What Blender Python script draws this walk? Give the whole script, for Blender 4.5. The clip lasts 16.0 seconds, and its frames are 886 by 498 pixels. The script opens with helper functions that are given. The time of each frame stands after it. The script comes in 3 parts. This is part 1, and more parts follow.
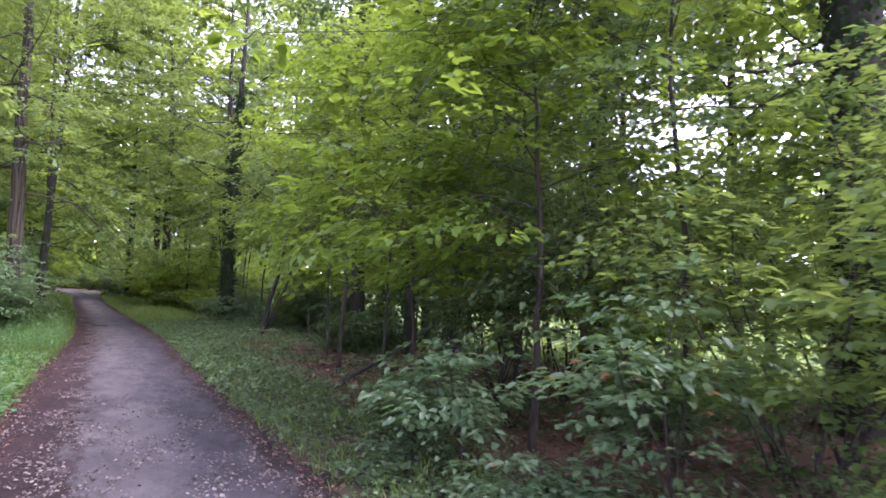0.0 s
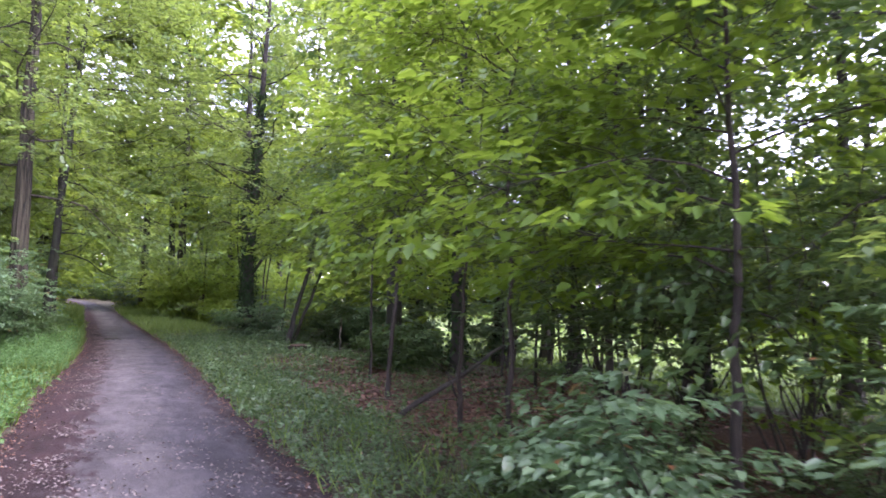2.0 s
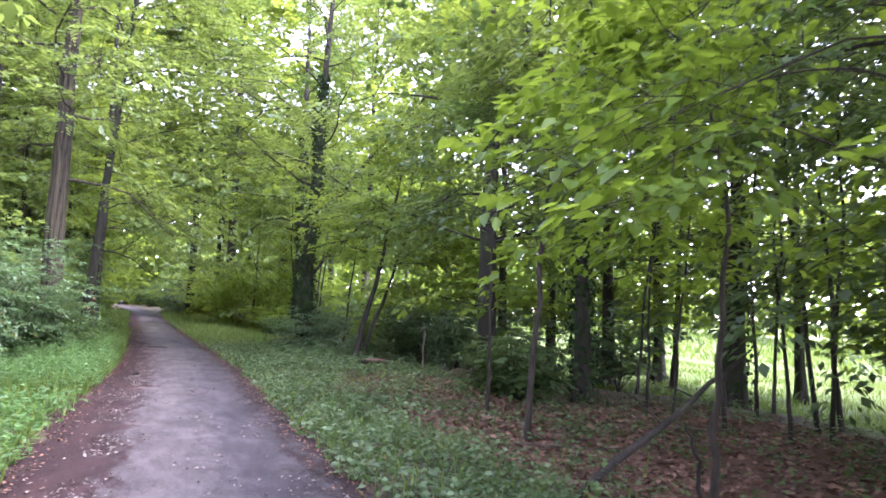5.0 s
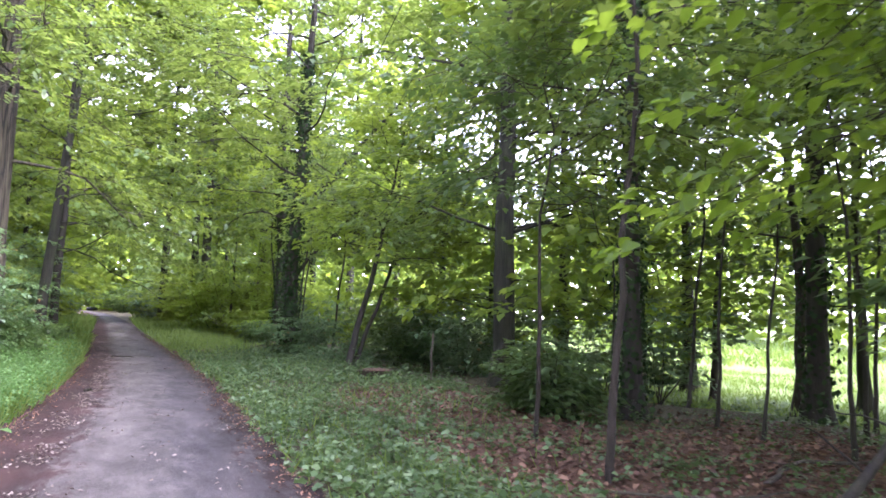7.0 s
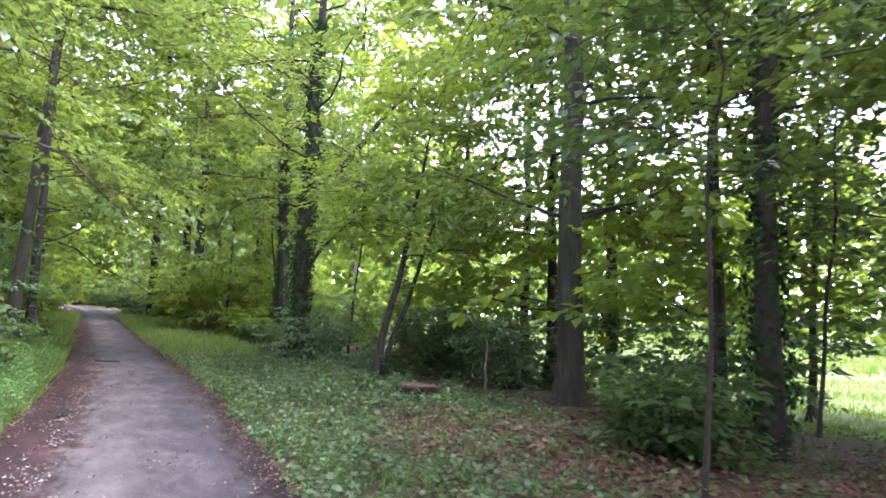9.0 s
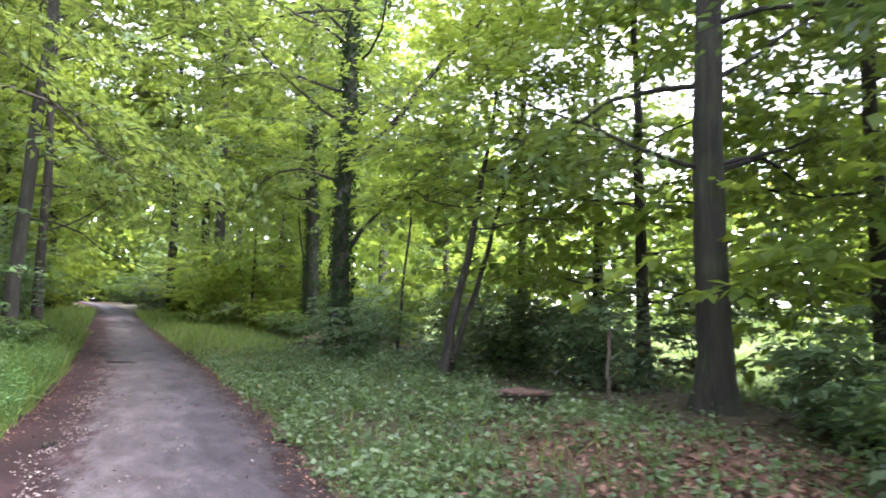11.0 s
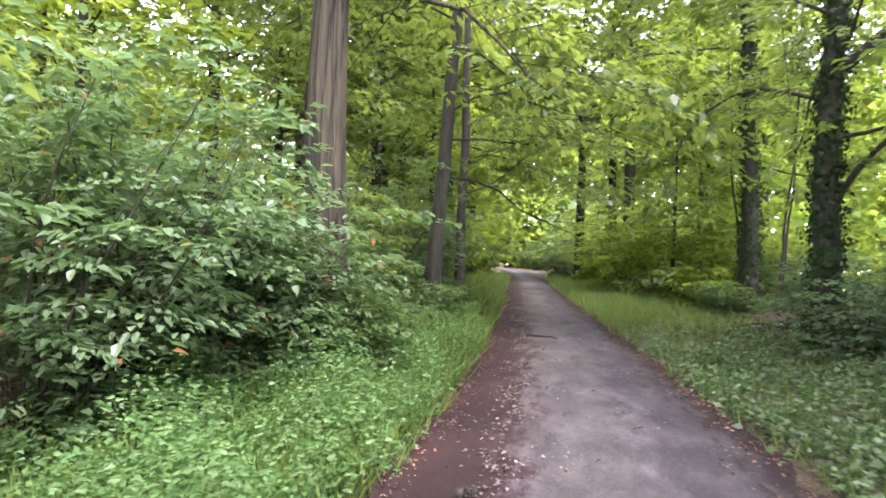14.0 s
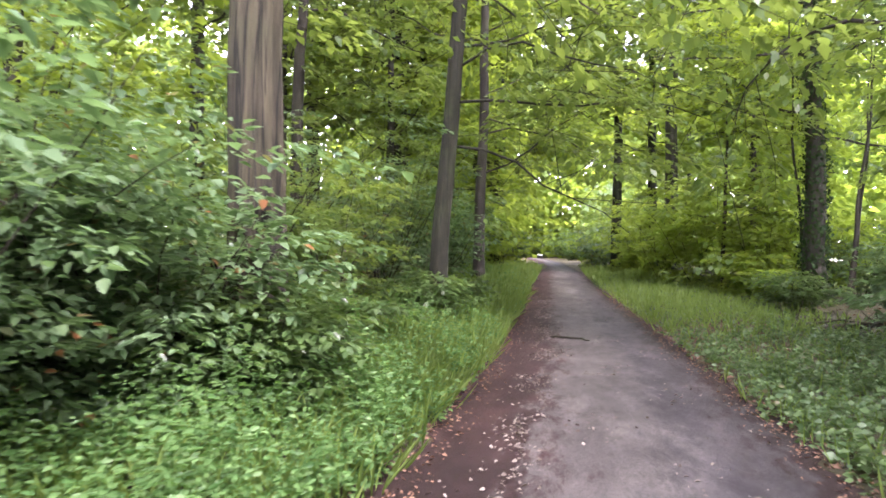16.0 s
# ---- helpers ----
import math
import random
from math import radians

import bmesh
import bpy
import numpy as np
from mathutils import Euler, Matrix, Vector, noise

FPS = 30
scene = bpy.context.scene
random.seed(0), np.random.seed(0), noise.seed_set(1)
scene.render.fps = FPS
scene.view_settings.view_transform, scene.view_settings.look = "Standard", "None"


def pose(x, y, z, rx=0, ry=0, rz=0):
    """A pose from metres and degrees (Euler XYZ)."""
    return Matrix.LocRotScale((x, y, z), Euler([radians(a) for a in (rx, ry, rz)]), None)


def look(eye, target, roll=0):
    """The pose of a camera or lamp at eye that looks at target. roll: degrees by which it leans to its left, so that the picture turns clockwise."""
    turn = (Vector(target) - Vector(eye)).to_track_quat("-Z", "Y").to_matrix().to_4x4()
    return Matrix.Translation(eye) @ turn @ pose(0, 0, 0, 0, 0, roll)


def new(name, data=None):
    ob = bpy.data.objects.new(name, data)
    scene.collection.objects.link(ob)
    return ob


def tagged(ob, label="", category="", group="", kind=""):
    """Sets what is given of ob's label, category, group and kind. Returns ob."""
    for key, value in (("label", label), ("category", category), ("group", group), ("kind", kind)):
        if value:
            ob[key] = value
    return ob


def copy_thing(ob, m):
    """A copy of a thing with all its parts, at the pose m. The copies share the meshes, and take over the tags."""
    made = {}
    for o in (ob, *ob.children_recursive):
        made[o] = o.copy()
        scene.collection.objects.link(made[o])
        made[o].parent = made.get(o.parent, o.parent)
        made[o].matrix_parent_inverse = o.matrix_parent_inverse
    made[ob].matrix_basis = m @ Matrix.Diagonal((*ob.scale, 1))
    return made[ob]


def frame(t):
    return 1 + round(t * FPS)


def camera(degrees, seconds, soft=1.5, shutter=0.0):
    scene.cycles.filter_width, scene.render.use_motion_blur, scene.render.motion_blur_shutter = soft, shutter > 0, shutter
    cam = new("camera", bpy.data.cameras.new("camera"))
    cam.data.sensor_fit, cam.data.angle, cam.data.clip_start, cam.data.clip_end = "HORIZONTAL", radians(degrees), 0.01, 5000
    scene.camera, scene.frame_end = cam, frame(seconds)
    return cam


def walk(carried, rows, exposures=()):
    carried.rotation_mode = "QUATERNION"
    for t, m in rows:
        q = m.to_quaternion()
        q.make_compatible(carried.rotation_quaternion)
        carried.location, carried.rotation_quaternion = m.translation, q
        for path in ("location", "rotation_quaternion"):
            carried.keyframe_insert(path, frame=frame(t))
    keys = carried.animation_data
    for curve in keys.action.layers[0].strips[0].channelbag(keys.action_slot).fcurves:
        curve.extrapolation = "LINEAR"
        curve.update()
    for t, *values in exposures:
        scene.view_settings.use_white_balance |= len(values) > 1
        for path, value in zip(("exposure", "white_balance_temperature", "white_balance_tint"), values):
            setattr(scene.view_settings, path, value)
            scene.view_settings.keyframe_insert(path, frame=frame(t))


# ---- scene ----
cam = camera(67.0, 16.0, soft=1.65, shutter=0.5)
PATH = [
    (0, (-0.611, 0.000, 1.731), (0.356, 1.746, 1.865), 0.73),
    (0.5, (-0.543, 0.624, 1.728), (0.417, 2.373, 1.871), 0.82),
    (1, (-0.512, 1.228, 1.736), (0.448, 2.977, 1.878), 0.82),
    (1.5, (-0.421, 1.842, 1.726), (0.530, 3.596, 1.874), 0.67),
    (2, (-0.446, 2.465, 1.713), (0.489, 4.226, 1.878), 0.68),
    (2.5, (-0.448, 3.100, 1.700), (0.428, 4.888, 1.882), 0.89),
    (3, (-0.511, 3.711, 1.691), (0.325, 5.518, 1.882), 1.23),
    (3.5, (-0.482, 4.348, 1.642), (0.334, 6.163, 1.834), 1.39),
    (4, (-0.468, 5.043, 1.622), (0.348, 6.859, 1.813), 1.58),
    (4.5, (-0.375, 5.716, 1.598), (0.444, 7.530, 1.793), 1.68),
    (7, (0.112, 8.856, 1.487), (0.994, 10.638, 1.703), 1.28),
    (7.5, (0.159, 9.551, 1.567), (1.057, 11.325, 1.783), 1.17),
    (8, (0.258, 10.271, 1.622), (1.160, 12.044, 1.833), 0.99),
    (8.5, (0.188, 10.960, 1.660), (1.096, 12.730, 1.865), 1.44),
    (10.8, (0.395, 14.650, 1.571), (1.291, 16.429, 1.747), 0.36),
    (11, (0.434, 14.904, 1.535), (1.305, 16.696, 1.709), 0.44),
    (11.5, (0.500, 15.543, 1.508), (1.249, 17.390, 1.670), 0.68),
    (12, (0.380, 15.964, 1.508), (0.897, 17.891, 1.649), 1.02),
    (12.5, (0.323, 16.791, 1.500), (0.553, 18.774, 1.619), 1.42),
    (13, (0.215, 17.518, 1.513), (0.217, 19.516, 1.603), 1.65),
    (13.5, (0.251, 18.130, 1.520), (0.102, 20.123, 1.591), 1.57),
    (14, (0.208, 18.838, 1.513), (-0.035, 20.822, 1.573), 1.57),
    (14.5, (0.304, 19.378, 1.508), (-0.013, 21.352, 1.555), 1.48),
    (15, (0.294, 20.025, 1.485), (-0.044, 21.996, 1.524), 1.33),
    (15.5, (0.364, 20.692, 1.470), (0.019, 22.661, 1.506), 1.18),
    (16, (0.433, 21.407, 1.458), (0.086, 23.376, 1.491), 1.00),
]
walk(cam, [(t, look(eye, target, roll)) for t, eye, target, roll in PATH],
     exposures=[(0.0, 3.1, 5700, 41), (4.0, 3.65, 5650, 39), (7.5, 3.77, 5750, 32), (11.5, 3.83, 5950, 29), (13.5, 3.93, 6150, 31), (16.0, 4.1, 6300, 31)])

# world and sun: bright overcast
world = bpy.data.worlds.new("sky")
scene.world = world
world.use_nodes = True
nt = world.node_tree
sky = nt.nodes.new("ShaderNodeTexSky")
sky.sky_type, sky.sun_disc = "NISHITA", False
sky.sun_elevation, sky.sun_rotation = radians(56), radians(143)
sky.air_density, sky.dust_density = 1.0, 1.0
veil = nt.nodes.new("ShaderNodeHueSaturation")
veil.inputs["Saturation"].default_value = 0.35
nt.links.new(sky.outputs[0], veil.inputs["Color"])
nt.links.new(veil.outputs[0], nt.nodes["Background"].inputs[0])
nt.nodes["Background"].inputs[1].default_value = 0.15
sun_data = bpy.data.lights.new("sun", "SUN")
sun_data.energy, sun_data.angle, sun_data.color = 1.1, radians(26), (1.0, 0.97, 0.91)
sun_ob = new("sun", sun_data)
sun_ob.matrix_world = look((0, 0, 40), (-0.60 * 10, 0.80 * 10, 40 - 14.8))


# ---- materials ----
def nodes(name):
    m = bpy.data.materials.new(name)
    m.use_nodes = True
    t = m.node_tree
    return m, t, t.nodes["Principled BSDF"], t.nodes["Material Output"]


def add(t, kind, **values):
    n = t.nodes.new(kind)
    for k, v in values.items():
        n.inputs[k].default_value = v
    return n


def noise_node(t, scale, detail=4.0, rough=0.6, coords=None):
    n = add(t, "ShaderNodeTexNoise", Scale=scale, Detail=detail, Roughness=rough)
    if coords is None:
        coords = t.nodes.new("ShaderNodeTexCoord").outputs["Object"]
    t.links.new(coords, n.inputs["Vector"])
    return n


def ramp(t, source, stops):
    r = t.nodes.new("ShaderNodeValToRGB")
    while len(r.color_ramp.elements) < len(stops):
        r.color_ramp.elements.new(0.5)
    for e, (p, c) in zip(r.color_ramp.elements, stops):
        e.position, e.color = p, (*c, 1)
    t.links.new(source, r.inputs[0])
    return r


def bump(t, bsdf, height, strength, distance):
    b = add(t, "ShaderNodeBump", Strength=strength, Distance=distance)
    t.links.new(height, b.inputs["Height"])
    t.links.new(b.outputs[0], bsdf.inputs["Normal"])


def leaf_material(name, dark, light, through_colour, share=0.4, rough=0.42, dead=None, gloss=0.3):
    """Leaves: each leaf its own shade, glossy skin, light shining through."""
    m, t, bsdf, out = nodes(name)
    g = t.nodes.new("ShaderNodeNewGeometry")
    stops = [(0.0, dark), (0.9, light)]
    if dead:
        stops = [(0.0, dark), (0.978, light), (0.99, dead)]
    r = ramp(t, g.outputs["Random Per Island"], stops)
    n = noise_node(t, 1.3, 2.0)
    mix = add(t, "ShaderNodeMixRGB", Fac=0.3)
    mix.blend_type = "OVERLAY"
    t.links.new(r.outputs[0], mix.inputs[1])
    t.links.new(n.outputs["Fac"], mix.inputs[2])
    t.links.new(mix.outputs[0], bsdf.inputs["Base Color"])
    bsdf.inputs["Roughness"].default_value = rough
    bsdf.inputs["Specular IOR Level"].default_value = gloss
    tr = t.nodes.new("ShaderNodeBsdfTranslucent")
    hue = add(t, "ShaderNodeMixRGB", Fac=0.55, Color2=(*through_colour, 1))
    t.links.new(r.outputs[0], hue.inputs[1])
    t.links.new(hue.outputs[0], tr.inputs[0])
    ms = add(t, "ShaderNodeMixShader", Fac=share)
    t.links.new(bsdf.outputs[0], ms.inputs[1])
    t.links.new(tr.outputs[0], ms.inputs[2])
    t.links.new(ms.outputs[0], out.inputs[0])
    return m


def bark_material(name, a, b, scale=9.0, moss=0.0, stretch=0.18, cracks=0.0):
    m, t, bsdf, out = nodes(name)
    tc = t.nodes.new("ShaderNodeTexCoord")
    mp = t.nodes.new("ShaderNodeMapping")
    mp.inputs["Scale"].default_value = (1, 1, stretch)
    t.links.new(tc.outputs["Object"], mp.inputs[0])
    n1 = noise_node(t, scale, 8.0, 0.65, mp.outputs[0])
    n2 = noise_node(t, 1.1, 3.0, 0.6)
    r = ramp(t, n1.outputs["Fac"], [(0.32, a), (0.68, b)])
    r2 = ramp(t, n2.outputs["Fac"], [(0.50, (0, 0, 0)), (0.72, (moss, moss, moss))])
    mix = add(t, "ShaderNodeMixRGB", Color2=(0.055, 0.075, 0.025, 1))
    t.links.new(r2.outputs[0], mix.inputs[0])
    t.links.new(r.outputs[0], mix.inputs[1])
    mp2 = t.nodes.new("ShaderNodeMapping")
    mp2.inputs["Scale"].default_value = (1, 1, 0.06)
    t.links.new(tc.outputs["Object"], mp2.inputs[0])
    n4 = noise_node(t, 9.0, 3.0, 0.5, mp2.outputs[0])
    near = add(t, "ShaderNodeMath")
    near.operation = "SUBTRACT"
    near.inputs[1].default_value = 0.5
    t.links.new(n4.outputs["Fac"], near.inputs[0])
    gap = add(t, "ShaderNodeMath")
    gap.operation = "ABSOLUTE"
    t.links.new(near.outputs[0], gap.inputs[0])
    fissure = ramp(t, gap.outputs[0], [(0.012, (0.12, 0.11, 0.10)), (0.055, (1, 1, 1))])
    deep = add(t, "ShaderNodeMixRGB", Fac=cracks)
    deep.blend_type = "MULTIPLY"
    t.links.new(mix.outputs[0], deep.inputs[1])
    t.links.new(fissure.outputs[0], deep.inputs[2])
    t.links.new(deep.outputs[0], bsdf.inputs["Base Color"])
    bsdf.inputs["Roughness"].default_value = 0.9
    bump(t, bsdf, n1.outputs["Fac"], 1.0, 0.04)
    return m


LEAF = {
    "beech": leaf_material("leaf_beech", (0.052, 0.100, 0.030), (0.112, 0.170, 0.048), (0.34, 0.44, 0.06), 0.50, 0.36, None, 0.5),
    "maple": leaf_material("leaf_maple", (0.070, 0.130, 0.022), (0.120, 0.190, 0.030), (0.36, 0.50, 0.03), 0.52, 0.38),
    "elder": leaf_material("leaf_elder", (0.058, 0.105, 0.050), (0.128, 0.190, 0.098), (0.22, 0.38, 0.10), 0.38, 0.34, (0.20, 0.07, 0.03), 0.5),
    "dark": leaf_material("leaf_dark", (0.040, 0.078, 0.028), (0.082, 0.132, 0.046), (0.18, 0.28, 0.04), 0.42, 0.34, None, 0.5),
    "ivy": leaf_material("leaf_ivy", (0.012, 0.026, 0.010), (0.030, 0.055, 0.018), (0.04, 0.07, 0.015), 0.12, 0.55, None, 0.06),
    "herb": leaf_material("leaf_herb", (0.050, 0.115, 0.036), (0.125, 0.215, 0.075), (0.22, 0.42, 0.08), 0.45, 0.42),
    "cover": leaf_material("leaf_cover", (0.050, 0.090, 0.036), (0.120, 0.178, 0.075), (0.18, 0.30, 0.05), 0.32, 0.42, (0.12, 0.09, 0.05), 0.4),
    "grass": leaf_material("leaf_grass", (0.100, 0.165, 0.036), (0.185, 0.255, 0.070), (0.36, 0.48, 0.08), 0.45, 0.5),
    "far": leaf_material("leaf_far", (0.082, 0.140, 0.028), (0.152, 0.220, 0.046), (0.48, 0.60, 0.06), 0.58, 0.5),
    "brown": leaf_material("leaf_brown", (0.050, 0.026, 0.018), (0.230, 0.130, 0.088), (0.14, 0.06, 0.03), 0.1, 0.7),
    "pale": leaf_material("leaf_pale", (0.075, 0.056, 0.048), (0.20, 0.165, 0.145), (0.3, 0.22, 0.15), 0.05, 0.7),
}
BARK = {
    "beech": bark_material("bark_beech", (0.010, 0.009, 0.0055), (0.034, 0.031, 0.019), 7.0, 0.6, 0.18, 0.5),
    "lime": bark_material("bark_furrowed", (0.015, 0.0115, 0.007), (0.086, 0.070, 0.043), 13.0, 0.25, 0.07, 0.95),
    "dark": bark_material("bark_dark", (0.009, 0.007, 0.005), (0.034, 0.026, 0.019), 9.0, 0.3),
    "young": bark_material("bark_young", (0.014, 0.010, 0.007), (0.046, 0.033, 0.024), 20.0, 0.2),
    "dead": bark_material("bark_dead", (0.03, 0.023, 0.017), (0.11, 0.082, 0.062), 16.0, 0.4),
}


def ground_material():
    """Woodland soil and litter, with meadow grass beyond the belt of trees."""
    m, t, bsdf, out = nodes("woodland_soil")
    at = t.nodes.new("ShaderNodeAttribute")
    at.attribute_name = "litter"
    at2 = t.nodes.new("ShaderNodeAttribute")
    at2.attribute_name = "meadow"
    n1, n2 = noise_node(t, 28.0, 8.0, 0.7), noise_node(t, 1.7, 4.0, 0.6)
    soil = ramp(t, n1.outputs["Fac"], [(0.30, (0.030, 0.024, 0.012)), (0.55, (0.060, 0.050, 0.022)), (0.75, (0.11, 0.085, 0.042))])
    red = ramp(t, n1.outputs["Fac"], [(0.30, (0.045, 0.022, 0.013)), (0.55, (0.110, 0.052, 0.030)), (0.75, (0.19, 0.10, 0.062))])
    green = ramp(t, n1.outputs["Fac"], [(0.30, (0.075, 0.120, 0.024)), (0.7, (0.165, 0.225, 0.055))])
    a = add(t, "ShaderNodeMixRGB")
    t.links.new(at.outputs["Fac"], a.inputs[0])
    t.links.new(soil.outputs[0], a.inputs[1])
    t.links.new(red.outputs[0], a.inputs[2])
    b = add(t, "ShaderNodeMixRGB")
    t.links.new(at2.outputs["Fac"], b.inputs[0])
    t.links.new(a.outputs[0], b.inputs[1])
    t.links.new(green.outputs[0], b.inputs[2])
    c = add(t, "ShaderNodeMixRGB", Fac=0.35)
    c.blend_type = "OVERLAY"
    t.links.new(b.outputs[0], c.inputs[1])
    t.links.new(n2.outputs["Fac"], c.inputs[2])
    t.links.new(c.outputs[0], bsdf.inputs["Base Color"])
    bsdf.inputs["Roughness"].default_value = 0.95
    bump(t, bsdf, n1.outputs["Fac"], 1.0, 0.04)
    return m


def path_material():
    """Worn tar track: rotted leaves and soil on the one side, dusty middle, bare dark tar on the other."""
    m, t, bsdf, out = nodes("worn_track")
    at = t.nodes.new("ShaderNodeAttribute")
    at.attribute_name = "across"
    tc = t.nodes.new("ShaderNodeTexCoord")
    mp = t.nodes.new("ShaderNodeMapping")
    mp.inputs["Scale"].default_value = (1, 0.4, 1)
    t.links.new(tc.outputs["Object"], mp.inputs[0])
    n1, n2, n3 = noise_node(t, 55.0, 8.0, 0.75), noise_node(t, 1.9, 8.0, 0.7, mp.outputs[0]), noise_node(t, 6.0, 7.0, 0.75, mp.outputs[0])
    wob = add(t, "ShaderNodeMath")
    wob.operation = "MULTIPLY_ADD"
    wob.inputs[1].default_value, wob.inputs[2].default_value = 0.7, -0.35
    t.links.new(n3.outputs["Fac"], wob.inputs[0])
    pos = add(t, "ShaderNodeMath")
    pos.operation = "MULTIPLY_ADD"
    pos.inputs[1].default_value = 0.5
    t.links.new(at.outputs["Fac"], pos.inputs[0])
    sh = add(t, "ShaderNodeMath")
    sh.operation = "ADD"
    sh.inputs[1].default_value = 0.5
    t.links.new(wob.outputs[0], sh.inputs[0])
    t.links.new(sh.outputs[0], pos.inputs[2])
    lane = ramp(t, pos.outputs[0], [(0.12, (0.026, 0.0125, 0.0115)), (0.27, (0.034, 0.0180, 0.0175)), (0.36, (0.077, 0.067, 0.064)), (0.56, (0.083, 0.074, 0.071)),
                                    (0.70, (0.054, 0.048, 0.051)), (0.86, (0.048, 0.041, 0.042)), (0.94, (0.022, 0.0125, 0.0115))])
    patch = ramp(t, n2.outputs["Fac"], [(0.36, (0.55, 0.52, 0.54)), (0.52, (0.95, 0.93, 0.95)), (0.64, (1.45, 1.42, 1.40))])
    grit = ramp(t, n1.outputs["Fac"], [(0.30, (0.45, 0.44, 0.45)), (0.5, (0.95, 0.95, 0.95)), (0.68, (1.7, 1.68, 1.65))])
    mul = add(t, "ShaderNodeMixRGB", Fac=0.9)
    mul.blend_type = "MULTIPLY"
    t.links.new(lane.outputs[0], mul.inputs[1])
    t.links.new(patch.outputs[0], mul.inputs[2])
    mul2 = add(t, "ShaderNodeMixRGB", Fac=0.8)
    mul2.blend_type = "MULTIPLY"
    t.links.new(mul.outputs[0], mul2.inputs[1])
    t.links.new(grit.outputs[0], mul2.inputs[2])
    t.links.new(mul2.outputs[0], bsdf.inputs["Base Color"])
    bsdf.inputs["Roughness"].default_value = 0.85
    bsdf.inputs["Specular IOR Level"].default_value = 0.25
    bump(t, bsdf, n1.outputs["Fac"], 0.9, 0.012)
    return m


GROUND, TRACK = ground_material(), path_material()
CUT = bark_material("sawn_wood", (0.055, 0.030, 0.021), (0.150, 0.080, 0.056), 14.0, 0.25, 1.0)


# ---- mesh tools ----
def mesh_object(name, verts, quads, material, parent=None, label="", smooth=False):
    """One mesh object from arrays of corners and four-cornered faces."""
    verts, quads = np.asarray(verts, np.float32), np.asarray(quads, np.int32)
    me = bpy.data.meshes.new(name)
    me.vertices.add(len(verts))
    me.vertices.foreach_set("co", verts.ravel())
    me.loops.add(quads.size)
    me.loops.foreach_set("vertex_index", quads.ravel())
    me.polygons.add(len(quads))
    me.polygons.foreach_set("loop_start", np.arange(0, quads.size, 4, dtype=np.int32))
    me.polygons.foreach_set("loop_total", np.full(len(quads), 4, np.int32))
    if smooth:
        me.polygons.foreach_set("use_smooth", np.ones(len(quads), bool))
    me.update(calc_edges=True)
    me.materials.append(material)
    ob = new(name, me)
    if parent is not None:
        ob.parent = parent
    if label:
        ob["label"] = label
    return ob


def unit(v):
    return v / np.maximum(np.linalg.norm(v, axis=-1, keepdims=True), 1e-9)


UP = np.array((0.0, 0.0, 1.0))


def leaf_arrays(pos, axis, normal, length, width, fine=True, curl=0.12):
    """Folded leaves: with a midrib and six corners when fine, else four."""
    axis = unit(axis)
    side = unit(np.cross(normal, axis))
    nor = np.cross(axis, side)
    if fine:
        shape = ((0, 0, 0), (0.32, 0.5, 0.22), (0.72, 0.36, 0.14), (1, 0, 0), (0.72, -0.36, 0.14), (0.32, -0.5, 0.22))
        faces = ((0, 3, 2, 1), (0, 5, 4, 3))
    else:
        shape = ((0, 0, 0), (0.45, 0.5, 0.13), (1, 0, 0), (0.45, -0.5, 0.13))
        faces = ((0, 3, 2, 1),)
    v = np.stack([pos + axis * (a * length)[:, None] + side * (b * width)[:, None] + nor * (c * width - curl * a * a * length)[:, None] for a, b, c in shape], 1)
    k = len(shape)
    q = (np.arange(len(pos)) * k)[:, None, None] + np.array(faces)[None]
    return v.reshape(-1, 3), q.reshape(-1, 4)


def joined(parts):
    verts, quads, base = [], [], 0
    for v, q in parts:
        verts.append(v)
        quads.append(np.asarray(q) + base)
        base += len(v)
    return np.concatenate(verts), np.concatenate(quads)


def tube(points, radii, sides=8, furrow=0.0, rng=None, flare=0.0):
    """A tapered limb along points, with an uneven outline."""
    p, r = np.asarray(points, float), np.asarray(radii, float)
    d = unit(np.gradient(p, axis=0))
    ref = np.array((1.0, 0, 0)) if abs(d[0][0]) < 0.8 else np.array((0, 1.0, 0))
    a = unit(np.cross(d, ref))
    b = np.cross(d, a)
    ang = np.linspace(0, 2 * np.pi, sides, endpoint=False)
    rr = np.repeat(r[:, None], sides, 1)
    if furrow and rng is not None:
        wob = rng.normal(0, 1, sides)
        drift = np.cumsum(rng.normal(0, 0.35, (len(p), sides)), 0) * (0.5 if sides < 30 else 0.35)
        rr = rr * (1 + furrow * np.tanh(wob[None] + drift))
    if flare:
        h = p[:, 2] - p[0, 2]
        roots = 1 + 0.45 * np.sin(ang * 4 + 1.0) + 0.25 * np.sin(ang * 7)
        rr = rr * (1 + flare * np.exp(-h / 0.35)[:, None] * roots[None])
    v = p[:, None] + a[:, None] * (np.cos(ang)[None, :, None] * rr[..., None]) + b[:, None] * (np.sin(ang)[None, :, None] * rr[..., None])
    i, j = np.meshgrid(np.arange(len(p) - 1), np.arange(sides), indexing="ij")
    j2 = (j + 1) % sides
    q = np.stack([i * sides + j, i * sides + j2, (i + 1) * sides + j2, (i + 1) * sides + j], -1).reshape(-1, 4)
    return v.reshape(-1, 3), q


def centre(y):
    """The middle line of the track."""
    return np.interp(y, (-60, -5, 5, 10, 18, 25, 32, 45, 60, 80, 120), (-0.9, -0.25, -0.05, 0.12, 0.45, 0.85, 0.95, 0.62, 0.3, -0.6, -6.0))


